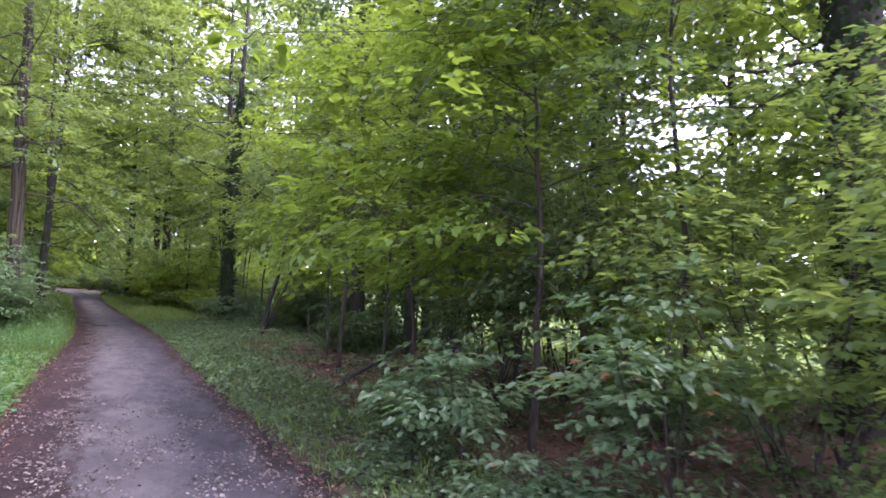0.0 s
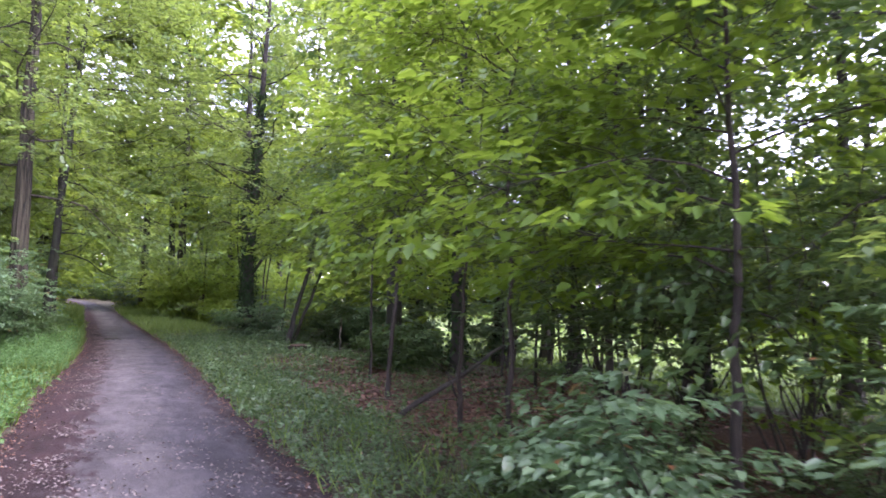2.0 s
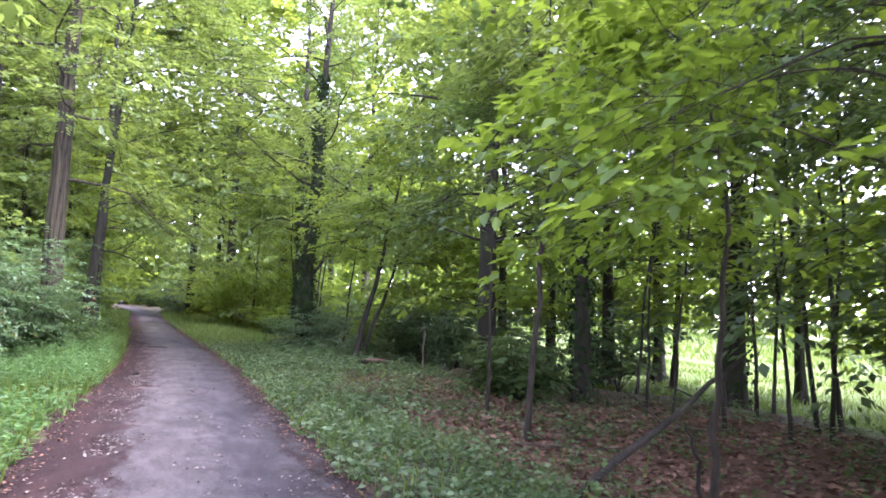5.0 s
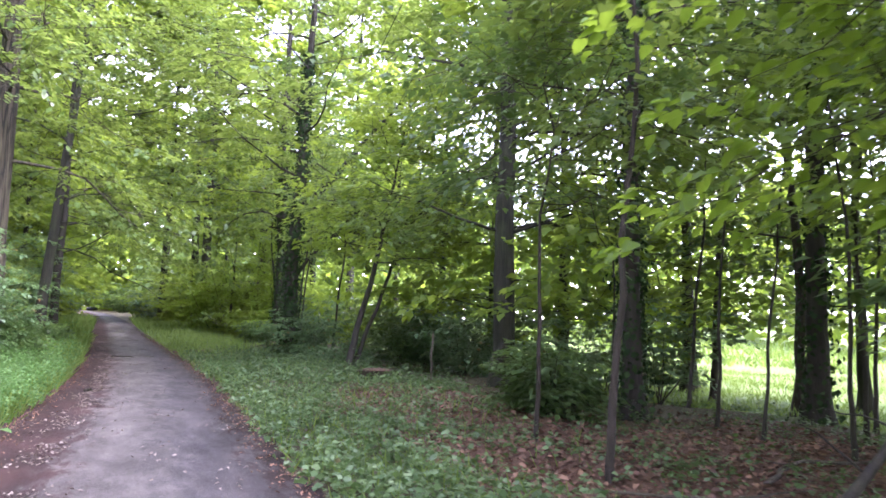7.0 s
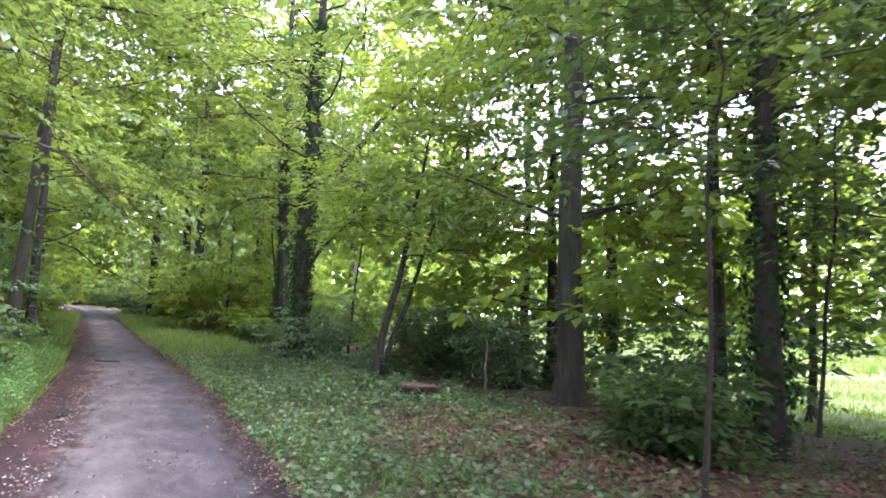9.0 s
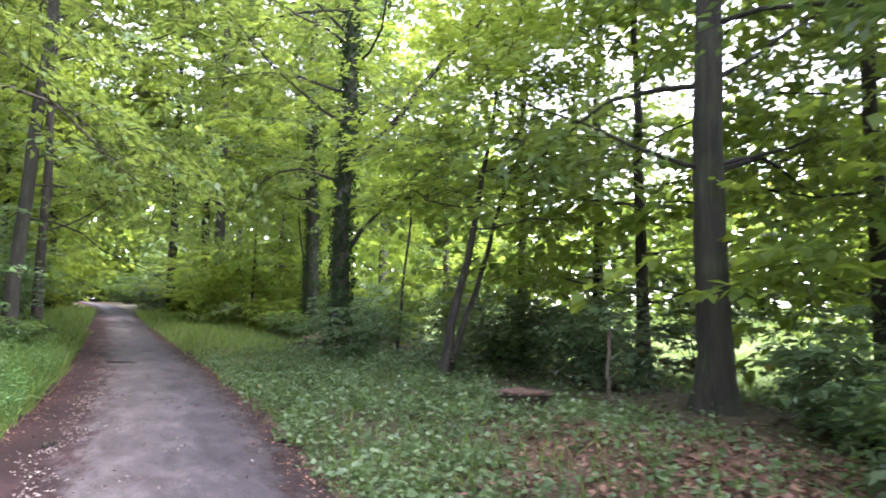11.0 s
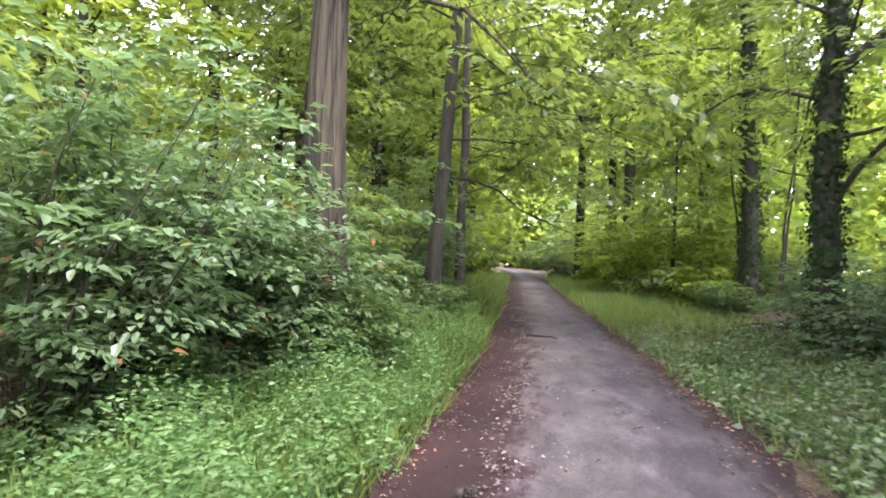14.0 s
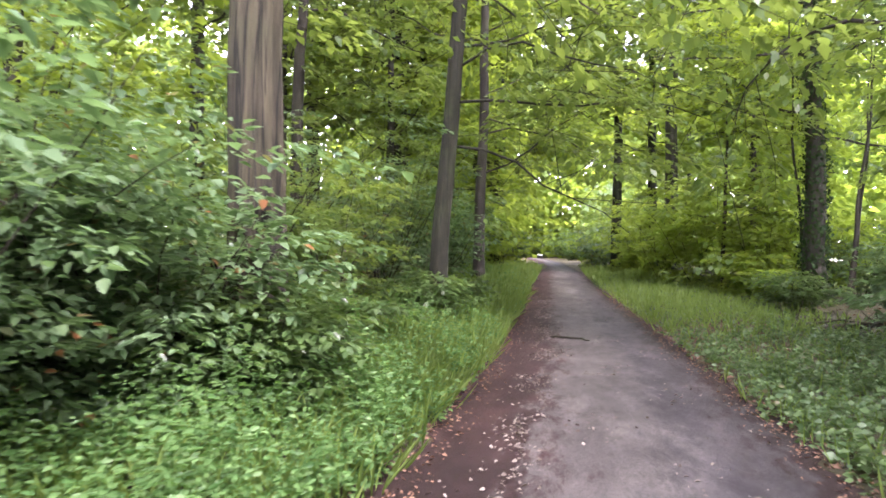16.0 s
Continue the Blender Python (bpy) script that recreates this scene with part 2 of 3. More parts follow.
def half_width(y):
    return np.interp(y, (-60, 0, 10, 20, 28, 36, 48, 70, 120), (1.4, 1.4, 1.42, 1.44, 1.47, 1.40, 1.12, 0.92, 0.9))


def rise(y):
    """The slow climb of track and wood ahead."""
    return np.interp(y, (28, 34, 42, 50, 60, 80, 120), (0.0, 0.07, 0.36, 0.72, 0.98, 1.45, 2.4))


def mound(x, y):
    """The ivy-grown ridge beside the track."""
    return 0.24 * np.exp(-((np.asarray(x, float) - 5.3) / 1.5) ** 2) * np.interp(y, (18.5, 21.5, 30, 34), (0, 1, 1, 0))


def height(x, y):
    """The lie of the land: flat by the track, a low swell in the wood, falling to the meadow."""
    x, y = np.asarray(x, float), np.asarray(y, float)
    off = np.abs(x - centre(y)) - half_width(y)
    away = np.clip(off / 1.5, 0, 1)
    swell = 0.05 * np.sin(x * 1.3 + 0.4 * y) + 0.05 * np.sin(0.7 * y - 0.9 * x) + 0.03 * np.sin(2.3 * x + 1.9 * y)
    fall = -0.35 * np.clip((x - 9.0) / 4.0, 0, 1)
    bank = 0.35 * np.clip((-x - 3.0) / 3.0, 0, 1)
    shoulder = 0.30 * np.clip((off - 0.1) / 0.9, 0, 1) * (x < centre(y)) * np.interp(y, (23, 29, 46, 54), (0, 1, 1, 0))
    return away * (swell + 0.02) + fall + bank + shoulder + rise(y) + mound(x, y)


def keep_clear(pos):
    """True where a point is outside the walkers' way."""
    off = np.abs(pos[:, 0] - centre(pos[:, 1]))
    return ~((off < 1.25) & (pos[:, 2] < 3.0) & (pos[:, 1] > -4) & (pos[:, 1] < 45))


def sprays(rng, base, way, length, leaves, size, droop=0.22, flat=0.30, fine=True, slim=0.62, world=(0, 0, 0)):
    """Flat fans of leaves on twigs, as broadleaf trees hold them to the light."""
    m = len(base)
    way = unit(way)
    u = rng.uniform(0.05, 1.0, (m, leaves)) ** 0.8
    sgn = rng.choice((-1.0, 1.0), (m, leaves))
    side = unit(np.cross(way, UP))
    spread = (0.15 + 0.85 * rng.random((m, leaves))) * np.sin(np.clip(u * 0.9 + 0.12, 0, 1) * np.pi) ** 0.7
    ln = np.broadcast_to(np.asarray(length, float).reshape(-1, 1), (m, 1))
    pos = (base[:, None] + way[:, None] * (u * ln)[..., None] + side[:, None] * (sgn * spread * ln * 0.42)[..., None]
           - UP * (droop * ln * (u ** 2 + 0.25 * spread ** 2))[..., None] + rng.normal(0, 0.035, (m, leaves, 3)) * ln[..., None])
    axis = way[:, None] * 0.7 + side[:, None] * (sgn * 0.75)[..., None] - UP * 0.25 + rng.normal(0, 0.25, (m, leaves, 3))
    nor = UP + rng.normal(0, flat, (m, leaves, 3)) * np.array((1, 1, 0.3))
    pos, axis, nor = pos.reshape(-1, 3), axis.reshape(-1, 3), nor.reshape(-1, 3)
    keep = keep_clear(pos + np.asarray(world)) & (pos[:, 2] + world[2] > 0.03)
    pos, axis, nor = pos[keep], axis[keep], nor[keep]
    ls = size * rng.uniform(0.6, 1.25, len(pos))
    return leaf_arrays(pos, axis, nor, ls, ls * slim * rng.uniform(0.85, 1.15, len(pos)), fine)


def curve_to(rng, start, way, length, steps, rise=0.0, wander=0.12):
    p, d, out = np.array(start, float), unit(np.array(way, float)), [np.array(start, float)]
    for _ in range(steps):
        d = unit(d + rng.normal(0, wander, 3) + UP * rise / steps)
        p = p + d * length / steps
        out.append(p)
    return np.array(out)


def twig_arrays(root, mid, tip, thick):
    """Thin three-sided twigs from a limb through the foot of a spray to its tip."""
    m = len(root)
    d = unit(tip - root)
    a = unit(np.cross(d, UP + np.array((0.13, 0.07, 0))))
    b = np.cross(d, a)
    ring = [(math.cos(k), math.sin(k)) for k in (0.0, 2.094, 4.189)]
    v = np.stack([np.stack([p + (a * c + b * e) * r for c, e in ring], 1) for p, r in ((root, thick), (mid, thick * 0.75), (tip, thick * 0.25))], 1)
    faces = [(k * 3 + j, k * 3 + (j + 1) % 3, k * 3 + 3 + (j + 1) % 3, k * 3 + 3 + j) for k in (0, 1) for j in range(3)]
    q = (np.arange(m) * 9)[:, None, None] + np.array(faces)[None]
    return v.reshape(-1, 3), q.reshape(-1, 4)


# ---- plants ----
def tree(name, label, x, y, tall, radius, crown_from, reach, limbs, per_limb, leaves, size, leaf="beech", bark="beech", seed=1,
         lean=(0, 0), ivy=0.0, fine=False, furrow=0.06, lowest=None, spray=1.15, toward=None, group="woodland trees", shed=None, twigs=True, boughs=()):
    """A broadleaf tree: trunk with root flare, limbs, a crown of leaf sprays, ivy where it climbs."""
    rng = np.random.default_rng(seed)
    per_limb, leaves = int(per_limb * 1.4), int(leaves * (1.2 if fine else 1.5))
    size *= 1.1 if fine else 1.5
    z = float(height(x, y)) - 0.05
    root = tagged(new(name), label, "tree", group)
    root.location = (x, y, z)
    n = 40 if furrow > 0.1 else 28 if radius > 0.14 and twigs else 16
    hs = np.linspace(0, 1, n) ** 1.8
    sway = np.cumsum(rng.normal(0, 0.035, (n, 2)) * (np.gradient(hs) * 16)[:, None], 0) * max(radius, 0.22) * 4
    sway -= sway[0]
    pts = np.column_stack([lean[0] * hs + sway[:, 0], lean[1] * hs + sway[:, 1], hs * tall])
    rad = radius * (1 - 0.88 * hs ** 1.1)
    v, q = tube(pts, rad, 48 if furrow > 0.1 else 20 if radius > 0.14 else 9, furrow, rng, 0.75 if radius > 0.1 else 0.25)
    mesh_object("trunk", v, q, BARK[bark], root, smooth=True)
    bases, ways, lens, feet = [], [], [], []
    for z0, az, climb, ln, thick in boughs:
        i = np.interp(z0 / tall, hs, np.arange(n))
        st = np.array([np.interp(i, np.arange(n), pts[:, c]) for c in range(3)])
        c = curve_to(rng, st, (math.cos(az), math.sin(az), climb), ln, 10, 0.1, 0.10)
        v, q = tube(c, thick * np.linspace(1, 0.2, len(c)), 8, 0.06, rng)
        mesh_object("bough", v, q, BARK[bark], root, smooth=True)
        t = rng.uniform(3.0, 10.0, 14)
        b = np.stack([np.interp(t, np.arange(len(c)), c[:, a]) for a in range(3)], 1)
        feet.append(b)
        bases.append(b + rng.normal(0, 0.3, b.shape))
        ways.append(rng.normal(0, 0.6, b.shape) * np.array((1, 1, 0.3)) + np.array((math.cos(az), math.sin(az), 0)))
        lens.append(spray * rng.uniform(0.7, 1.2, 14))
    for k in range(limbs):
        f = (k + rng.random()) / limbs
        h = (crown_from + (tall - crown_from) * f ** 0.9) / tall
        i = np.interp(h, hs, np.arange(n))
        st = np.array([np.interp(i, np.arange(n), pts[:, c]) for c in range(3)])
        az = k * 2.4 + rng.normal(0, 0.35)
        if toward is not None and rng.random() < 0.55:
            az = toward + rng.normal(0, 0.6)
        up = 0.15 + 0.75 * f
        ln = reach * (0.55 + 0.45 * math.sin(math.pi * min(1, 0.25 + 0.75 * f))) * rng.uniform(0.75, 1.1)
        w = np.array((math.cos(az), math.sin(az), up))
        c = curve_to(rng, st, w, ln, 6, -0.25 + 0.3 * f, 0.22)
        r0 = max(0.010, min(0.18 * radius, 0.045) * (1 - 0.5 * f) + 0.004)
        v, q = tube(c, r0 * np.linspace(1, 0.15, len(c)), 5, 0.0, rng)
        mesh_object("limb", v, q, BARK[bark], root, smooth=True)
        t = rng.uniform(0.22, 1.0, per_limb) * (len(c) - 1)
        b = np.stack([np.interp(t, np.arange(len(c)), c[:, a]) for a in range(3)], 1)
        out = np.stack([np.interp(np.minimum(t + 0.8, len(c) - 1), np.arange(len(c)), c[:, a]) for a in range(3)], 1) - b
        out = unit(out + 1e-4) + rng.normal(0, 0.75, (per_limb, 3)) * np.array((1, 1, 0.35))
        out[:, 2] *= 0.6
        feet.append(b)
        b = b + rng.normal(0, 0.2 * ln, (per_limb, 3)) * np.array((1, 1, 0.75))
        bases.append(b)
        ways.append(out)
        lens.append(spray * rng.uniform(0.7, 1.25, per_limb))
    base, way, ln, foot = np.concatenate(bases), np.concatenate(ways), np.concatenate(lens), np.concatenate(feet)
    if shed is not None:
        ok = ~shed(base + np.array((x, y, z)))
        base, way, ln, foot = base[ok], way[ok], ln[ok], foot[ok]
    v, q = sprays(rng, base, way, ln, leaves, size, fine=fine, world=(x, y, z))
    mesh_object("crown", v, q, LEAF[leaf], root, "layered sprays of green leaves")
    if twigs:
        tip = base + unit(way) * (0.9 * ln)[:, None] - UP * (0.2 * ln)[:, None]
        ok = keep_clear(tip + np.array((x, y, z))) & keep_clear(base + np.array((x, y, z)))
        v, q = twig_arrays(foot[ok], base[ok], tip[ok], 0.0045 if fine else 0.009)
        mesh_object("branchwork", v, q, BARK[bark], root)["kind"] = "stuff"
    if ivy > 0:
        m = int(ivy * tall * radius * 900)
        hh = rng.random(m) ** 1.2 * min(0.85, 11.0 / tall)
        i = np.interp(hh, hs, np.arange(n))
        st = np.stack([np.interp(i, np.arange(n), pts[:, c]) for c in range(3)], 1)
        rr = np.interp(i, np.arange(n), rad) + rng.gamma(2.0, 0.045, m) * (1 - 0.3 * hh)
        az = rng.uniform(0, 2 * np.pi, m)
        o = np.stack([np.cos(az), np.sin(az), np.zeros(m)], 1)
        s = rng.uniform(0.06, 0.13, m)
        v, q = leaf_arrays(st + o * rr[:, None], -UP + rng.normal(0, 0.5, (m, 3)), o + UP * 0.4 + rng.normal(0, 0.35, (m, 3)), s, s * 0.9, fine)
        mesh_object("ivy", v, q, LEAF["ivy"], root, "dark glossy ivy round the trunk")
    return root


def shrub(name, label, x, y, tall, reach, stems, per_stem, leaves, size, leaf="elder", seed=1, fine=True, slim=0.58, spray=0.7, aim=None, bark="young",
          group="undergrowth shrubs", category="shrub", low=0.2, thick=0.014, flat=0.24):
    """A bush: several arching stems from one root, each with leaf sprays along it."""
    rng = np.random.default_rng(seed)
    per_stem, size = int(per_stem * 1.3), size * (1.15 if fine else 1.5)
    z = float(height(x, y)) - 0.03
    root = tagged(new(name), label, category, group)
    root.location = (x, y, z)
    parts = []
    for k in range(stems):
        az = k * 2.4 + rng.normal(0, 0.4) if aim is None else aim + rng.normal(0, 0.7)
        w = np.array((math.cos(az) * reach / tall * 0.8, math.sin(az) * reach / tall * 0.8, 1.0))
        ln = tall * rng.uniform(0.75, 1.1)
        c = curve_to(rng, (rng.normal(0, 0.06), rng.normal(0, 0.06), 0), w, ln, 8, -0.5 * reach / tall, 0.1)
        v, q = tube(c, thick * rng.uniform(0.7, 1.3) * np.linspace(1, 0.2, len(c)), 5)
        mesh_object("stem", v, q, BARK[bark], root, smooth=True)
        t = rng.uniform(low, 1.0, per_stem) * (len(c) - 1)
        b = np.stack([np.interp(t, np.arange(len(c)), c[:, a]) for a in range(3)], 1) + rng.normal(0, 0.10 * reach, (per_stem, 3))
        az2 = rng.uniform(0, 2 * np.pi, per_stem)
        out = np.stack([np.cos(az2), np.sin(az2), rng.uniform(-0.05, 0.35, per_stem)], 1) + 0.6 * np.array((math.cos(az), math.sin(az), 0))
        parts.append(sprays(rng, b, out, spray * rng.uniform(0.6, 1.2, per_stem), leaves, size, 0.22, flat, fine, slim, (x, y, z)))
    v, q = joined(parts)
    mesh_object("foliage", v, q, LEAF[leaf], root)
    return root


def scatter(rng, count, x0, x1, y0, y1, dense=None):
    p = np.column_stack([rng.uniform(x0, x1, count), rng.uniform(y0, y1, count)])
    if dense is not None:
        p = p[rng.random(len(p)) < dense(p[:, 0], p[:, 1])]
    return p


def side_off(x, y):
    """Distance outside the track's edge, negative on the track."""
    return np.abs(x - centre(y)) - half_width(y)


def ruffle(x, y, s=1.0, k=0.0):
    return 0.5 + 0.25 * np.sin(1.7 * s * x + 0.8 * s * y + k) + 0.25 * np.sin(1.1 * s * y - 2.1 * s * x + 2 * k)


# ---- ground and track ----
def axis_steps(*runs):
    out = []
    for a, b, s in runs:
        out += list(np.arange(a, b, s))
    return np.array(out + [runs[-1][1]])


def sheet(name, xs, ys, zfun, material):
    gx, gy = np.meshgrid(xs, ys, indexing="ij")
    v = np.stack([gx, gy, zfun(gx, gy)], -1).reshape(-1, 3)
    i, j = np.meshgrid(np.arange(len(xs) - 1), np.arange(len(ys) - 1), indexing="ij")
    w = len(ys)
    q = np.stack([i * w + j, (i + 1) * w + j, (i + 1) * w + j + 1, i * w + j + 1], -1).reshape(-1, 4)
    return mesh_object(name, v, q, material, smooth=True), gx.ravel(), gy.ravel()


def litter_share(x, y):
    """How far the ground is bare red-brown litter: under the thicket, and on the clearing farther on."""
    a = np.clip((x - 2.9) / 0.8, 0, 1) * np.clip((10.5 - x) / 2.0, 0, 1) * np.clip((17.5 - y) / 2.5, 0, 1) * np.clip((y - 2) / 3, 0, 1)
    b = 0.9 * np.exp(-((x - 5.2) / 2.0) ** 2 - ((y - 18.4) / 3.4) ** 2)
    c = 0.85 * np.exp(-((x - 3.2) / 1.3) ** 2 - ((y - 34.5) / 3.0) ** 2)
    d = 0.6 * np.clip((-x - 3.0) / 1.5, 0, 1)
    return np.clip(a + b + c + d, 0, 1)


ground, gx, gy = sheet("ground", axis_steps((-400, -60, 34), (-60, -12, 3), (-12, 16, 0.25), (16, 60, 2.2), (60, 400, 34)),
                       axis_steps((-300, -30, 30), (-30, -4, 1.3), (-4, 52, 0.3), (52, 120, 2), (120, 600, 40)),
                       lambda a, b: height(a, b) - 0.03 * (side_off(a, b) < -0.15), GROUND)
tagged(ground, "brown woodland soil with leaf litter, meadow beyond", "ground", kind="structure")
for key, val in (("litter", litter_share(gx, gy)), ("meadow", np.clip((gx - np.interp(gy, (8, 12, 24, 32), (12.5, 10.2, 10.4, 12.5))) / 1.2, 0, 1))):
    ground.data.attributes.new(key, "FLOAT", "POINT").data.foreach_set("value", val.astype(np.float32))

ys = axis_steps((-25, 50, 0.15), (50, 110, 1.0))
us = np.linspace(-1, 1, 29)
uu, yy = np.meshgrid(us, ys, indexing="ij")
ragged = 0.07 * np.sin(yy * 2.3) + 0.05 * np.sin(yy * 5.1 + 1) + 0.03 * np.sin(yy * 11.7)
hw = half_width(yy) + 0.10 + np.where(np.abs(uu) > 0.8, ragged, 0)
tx = centre(yy) + uu * hw
tz = 0.014 + 0.03 * (1 - uu ** 2) - 0.012 * np.exp(-((np.abs(uu) - 0.5) / 0.13) ** 2) + 0.004 * np.sin(3 * tx + 2.1 * yy) - 0.05 * np.clip(np.abs(uu) - 0.93, 0, 1) + rise(yy)
w = len(ys)
i, j = np.meshgrid(np.arange(len(us) - 1), np.arange(w - 1), indexing="ij")
track = mesh_object("path", np.stack([tx, yy, tz], -1).reshape(-1, 3),
                    np.stack([i * w + j, (i + 1) * w + j, (i + 1) * w + j + 1, i * w + j + 1], -1).reshape(-1, 4), TRACK, smooth=True)
tagged(track, "worn grey tarred forest track with rotted leaves along its edges", "path", kind="structure")
track.data.attributes.new("across", "FLOAT", "POINT").data.foreach_set("value", uu.ravel().astype(np.float32))


def track_height(x, y):
    u = np.clip((x - centre(y)) / (half_width(y) + 0.1), -1, 1)
    return 0.016 + 0.03 * (1 - u ** 2) + rise(y)


# ---- trees that can be told apart ----
def open_sky(p):
    """The gap between the crowns to the side of the track."""
    return (np.abs(p[:, 0] - 7.4 - 0.21 * (p[:, 1] - 45)) < 1.0) & (p[:, 2] > 14.5 + 0.37 * (p[:, 1] - 45)) & (p[:, 1] > 24) & (p[:, 1] < 80)


tree("lime_tree", "tall lime tree with deeply furrowed grey-brown bark", -2.35, 27.2, 19, 0.255, 4.4, 5.2, 26, 16, 28, 0.11, bark="lime", seed=11,
     furrow=0.13, shed=open_sky)
tree("beech_tree", "slim beech with smooth grey bark beside the track", -1.9, 33.8, 22, 0.17, 2.6, 5.6, 25, 15, 26, 0.11, seed=12, lean=(1.5, 0.2), toward=0.2, shed=open_sky, boughs=((10.2, -0.3, 0.15, 5.0, 0.05), (5.2, 0.4, 0.2, 3.5, 0.03)))
tree("beech_tree", "slim dark beech beside the track", -1.9, 40.5, 23, 0.16, 2.6, 5.8, 25, 12, 22, 0.14, bark="dark", seed=13, toward=0.0, shed=open_sky)
tree("beech_tree", "upright beech with moss-streaked grey trunk and side branches", 8.1, 21.85, 18, 0.25, 3.4, 5.2, 22, 12, 24, 0.13, seed=14, shed=open_sky,
     boughs=((3.55, 2.75, 0.1, 3.4, 0.042), (3.6, -0.45, 0.0, 2.6, 0.04), (4.8, -0.3, 0.9, 3.6, 0.045)))
tree("ivy_tree", "dark ivy-clad tree at the meadow edge", 8.05, 17.6, 17, 0.17, 4.2, 4.0, 16, 11, 24, 0.12, leaf="dark", bark="dark", seed=15, ivy=0.8)
tree("ivy_tree", "forked tree thick with ivy beside the track", 5.65, 31.9, 18, 0.24, 3.6, 5.0, 28, 12, 24, 0.135, leaf="beech", bark="dark", seed=16, ivy=1.0,
     lean=(0.6, 0.3), toward=3.3, shed=open_sky, boughs=((5.2, -0.4, 0.9, 6.5, 0.12), (2.6, -0.2, 1.6, 5.0, 0.07)))
tree("ivy_tree", "dark tree with an ivy-wrapped trunk", 7.8, 42.6, 20, 0.31, 4.0, 5.0, 24, 11, 24, 0.14, leaf="dark", bark="dark", seed=17, ivy=0.6, shed=open_sky)
tree("leaning_tree", "twin-stemmed leaning tree with dark bark", 5.95, 26.3, 7.0, 0.095, 2.8, 2.4, 12, 9, 24, 0.11, leaf="far", bark="dark", seed=18, lean=(1.7, 0.4))
tree("leaning_tree", "leaning dark stem with bent top", 6.2, 26.6, 6.5, 0.07, 2.8, 2.2, 10, 8, 24, 0.11, leaf="far", bark="dark", seed=19, lean=(2.6, 0.7))
tree("ivy_tree", "stout dark tree in the thicket", 9.5, 11.2, 16, 0.24, 4.0, 4.0, 16, 11, 24, 0.12, leaf="dark", bark="dark", seed=20, ivy=0.5)
tree("ivy_tree", "thick dark trunk hung with ivy", 8.4, 4.8, 17, 0.40, 3.5, 4.5, 16, 11, 26, 0.12, leaf="dark", bark="dark", seed=21, ivy=0.7)
tree("young_tree", "thin straight young tree on the brown bank", 7.1, 10.9, 8, 0.07, 2.2, 2.2, 14, 8, 26, 0.11, leaf="dark", bark="young", seed=22)
tree("young_tree", "forked thin tree against the meadow", 13.2, 20.6, 8, 0.09, 2.2, 2.6, 14, 9, 24, 0.12, leaf="beech", bark="young", seed=23, lean=(0.8, 0))
tree("young_tree", "thin dark tree against the meadow", 11.4, 17.0, 9, 0.11, 2.4, 2.6, 14, 9, 24, 0.12, leaf="dark", bark="young", seed=24)
tree("young_maple", "young maple with lime-green leaves reaching over the verge", 3.7, 5.8, 5.4, 0.045, 1.5, 2.2, 20, 11, 24, 0.115, leaf="maple", bark="young", seed=25,
     fine=True, spray=0.9, toward=2.5, group="young maples")
tree("young_maple", "thin young maple in the thicket", 5.1, 5.0, 7, 0.045, 2.0, 2.2, 16, 10, 26, 0.10, leaf="dark", bark="young", seed=26, fine=True, spray=0.9, group="young maples")
tree("young_maple", "young maple with bright leaves beside the bank", 4.1, 10.5, 4.2, 0.035, 2.4, 1.3, 9, 7, 22, 0.115, leaf="maple", bark="young", seed=27,
     fine=True, spray=0.8, toward=2.9, group="young maples")
tree("young_maple", "bright young maple with drooping lime-green sprays", 3.7, 8.7, 5.0, 0.035, 2.2, 2.0, 16, 10, 22, 0.10, leaf="maple", bark="young", seed=33,
     fine=True, spray=0.85, toward=2.4, group="young maples")
tree("sapling", "slender reddish-brown sapling on the litter", 4.65, 14.2, 7.5, 0.045, 3.6, 1.6, 12, 7, 22, 0.11, leaf="beech", bark="young", seed=28, group="saplings")
tree("sapling", "very thin dark sapling", 5.0, 16.0, 6, 0.03, 2.6, 1.4, 10, 7, 20, 0.10, leaf="dark", bark="young", seed=29, group="saplings")
tree("sapling", "slim sapling with yellow-green leaves near the track", 5.9, 45.5, 9, 0.08, 1.5, 2.6, 18, 10, 24, 0.14, leaf="far", bark="young", seed=30, group="saplings")
tree("beech_tree", "grey trunk standing back in the wood", -9.0, 37.5, 19, 0.23, 6, 4.6, 16, 12, 22, 0.15, leaf="beech", seed=31)
tree("beech_tree", "dark trunk behind the lime tree", -5.6, 36.0, 18, 0.16, 6, 4.2, 16, 12, 22, 0.15, leaf="beech", bark="dark", seed=32)

pole = tree("sapling", "thin bare-stemmed sapling in the thicket", 8.2, 12.4, 6.5, 0.035, 3.8, 1.1, 6, 4, 16, 0.10, leaf="beech", bark="dark", seed=34, lean=(0.5, 0.1), group="saplings", twigs=False)
for sx, sy, turn, s in ((7.6, 13.6, 40, 0.9), (8.8, 13.0, 150, 1.1), (9.4, 14.6, 220, 1.0), (8.1, 15.2, 300, 0.8), (9.9, 13.4, 80, 1.2), (10.3, 15.0, 10, 1.0), (7.2, 12.2, 190, 0.8),
                        (9.0, 10.6, 120, 1.0), (8.6, 16.4, 260, 0.9), (10.0, 18.3, 330, 1.1), (9.2, 19.4, 60, 0.9), (7.9, 43.6, 200, 1.6), (8.5, 42.3, 350, 1.7), (8.9, 43.0, 20, 1.5), (6.9, 30.9, 15, 1.2)):
    copy_thing(pole, pose(sx, sy, float(height(sx, sy)) - 0.05, 0, 0, turn) @ Matrix.Diagonal((s, s, s, 1)))
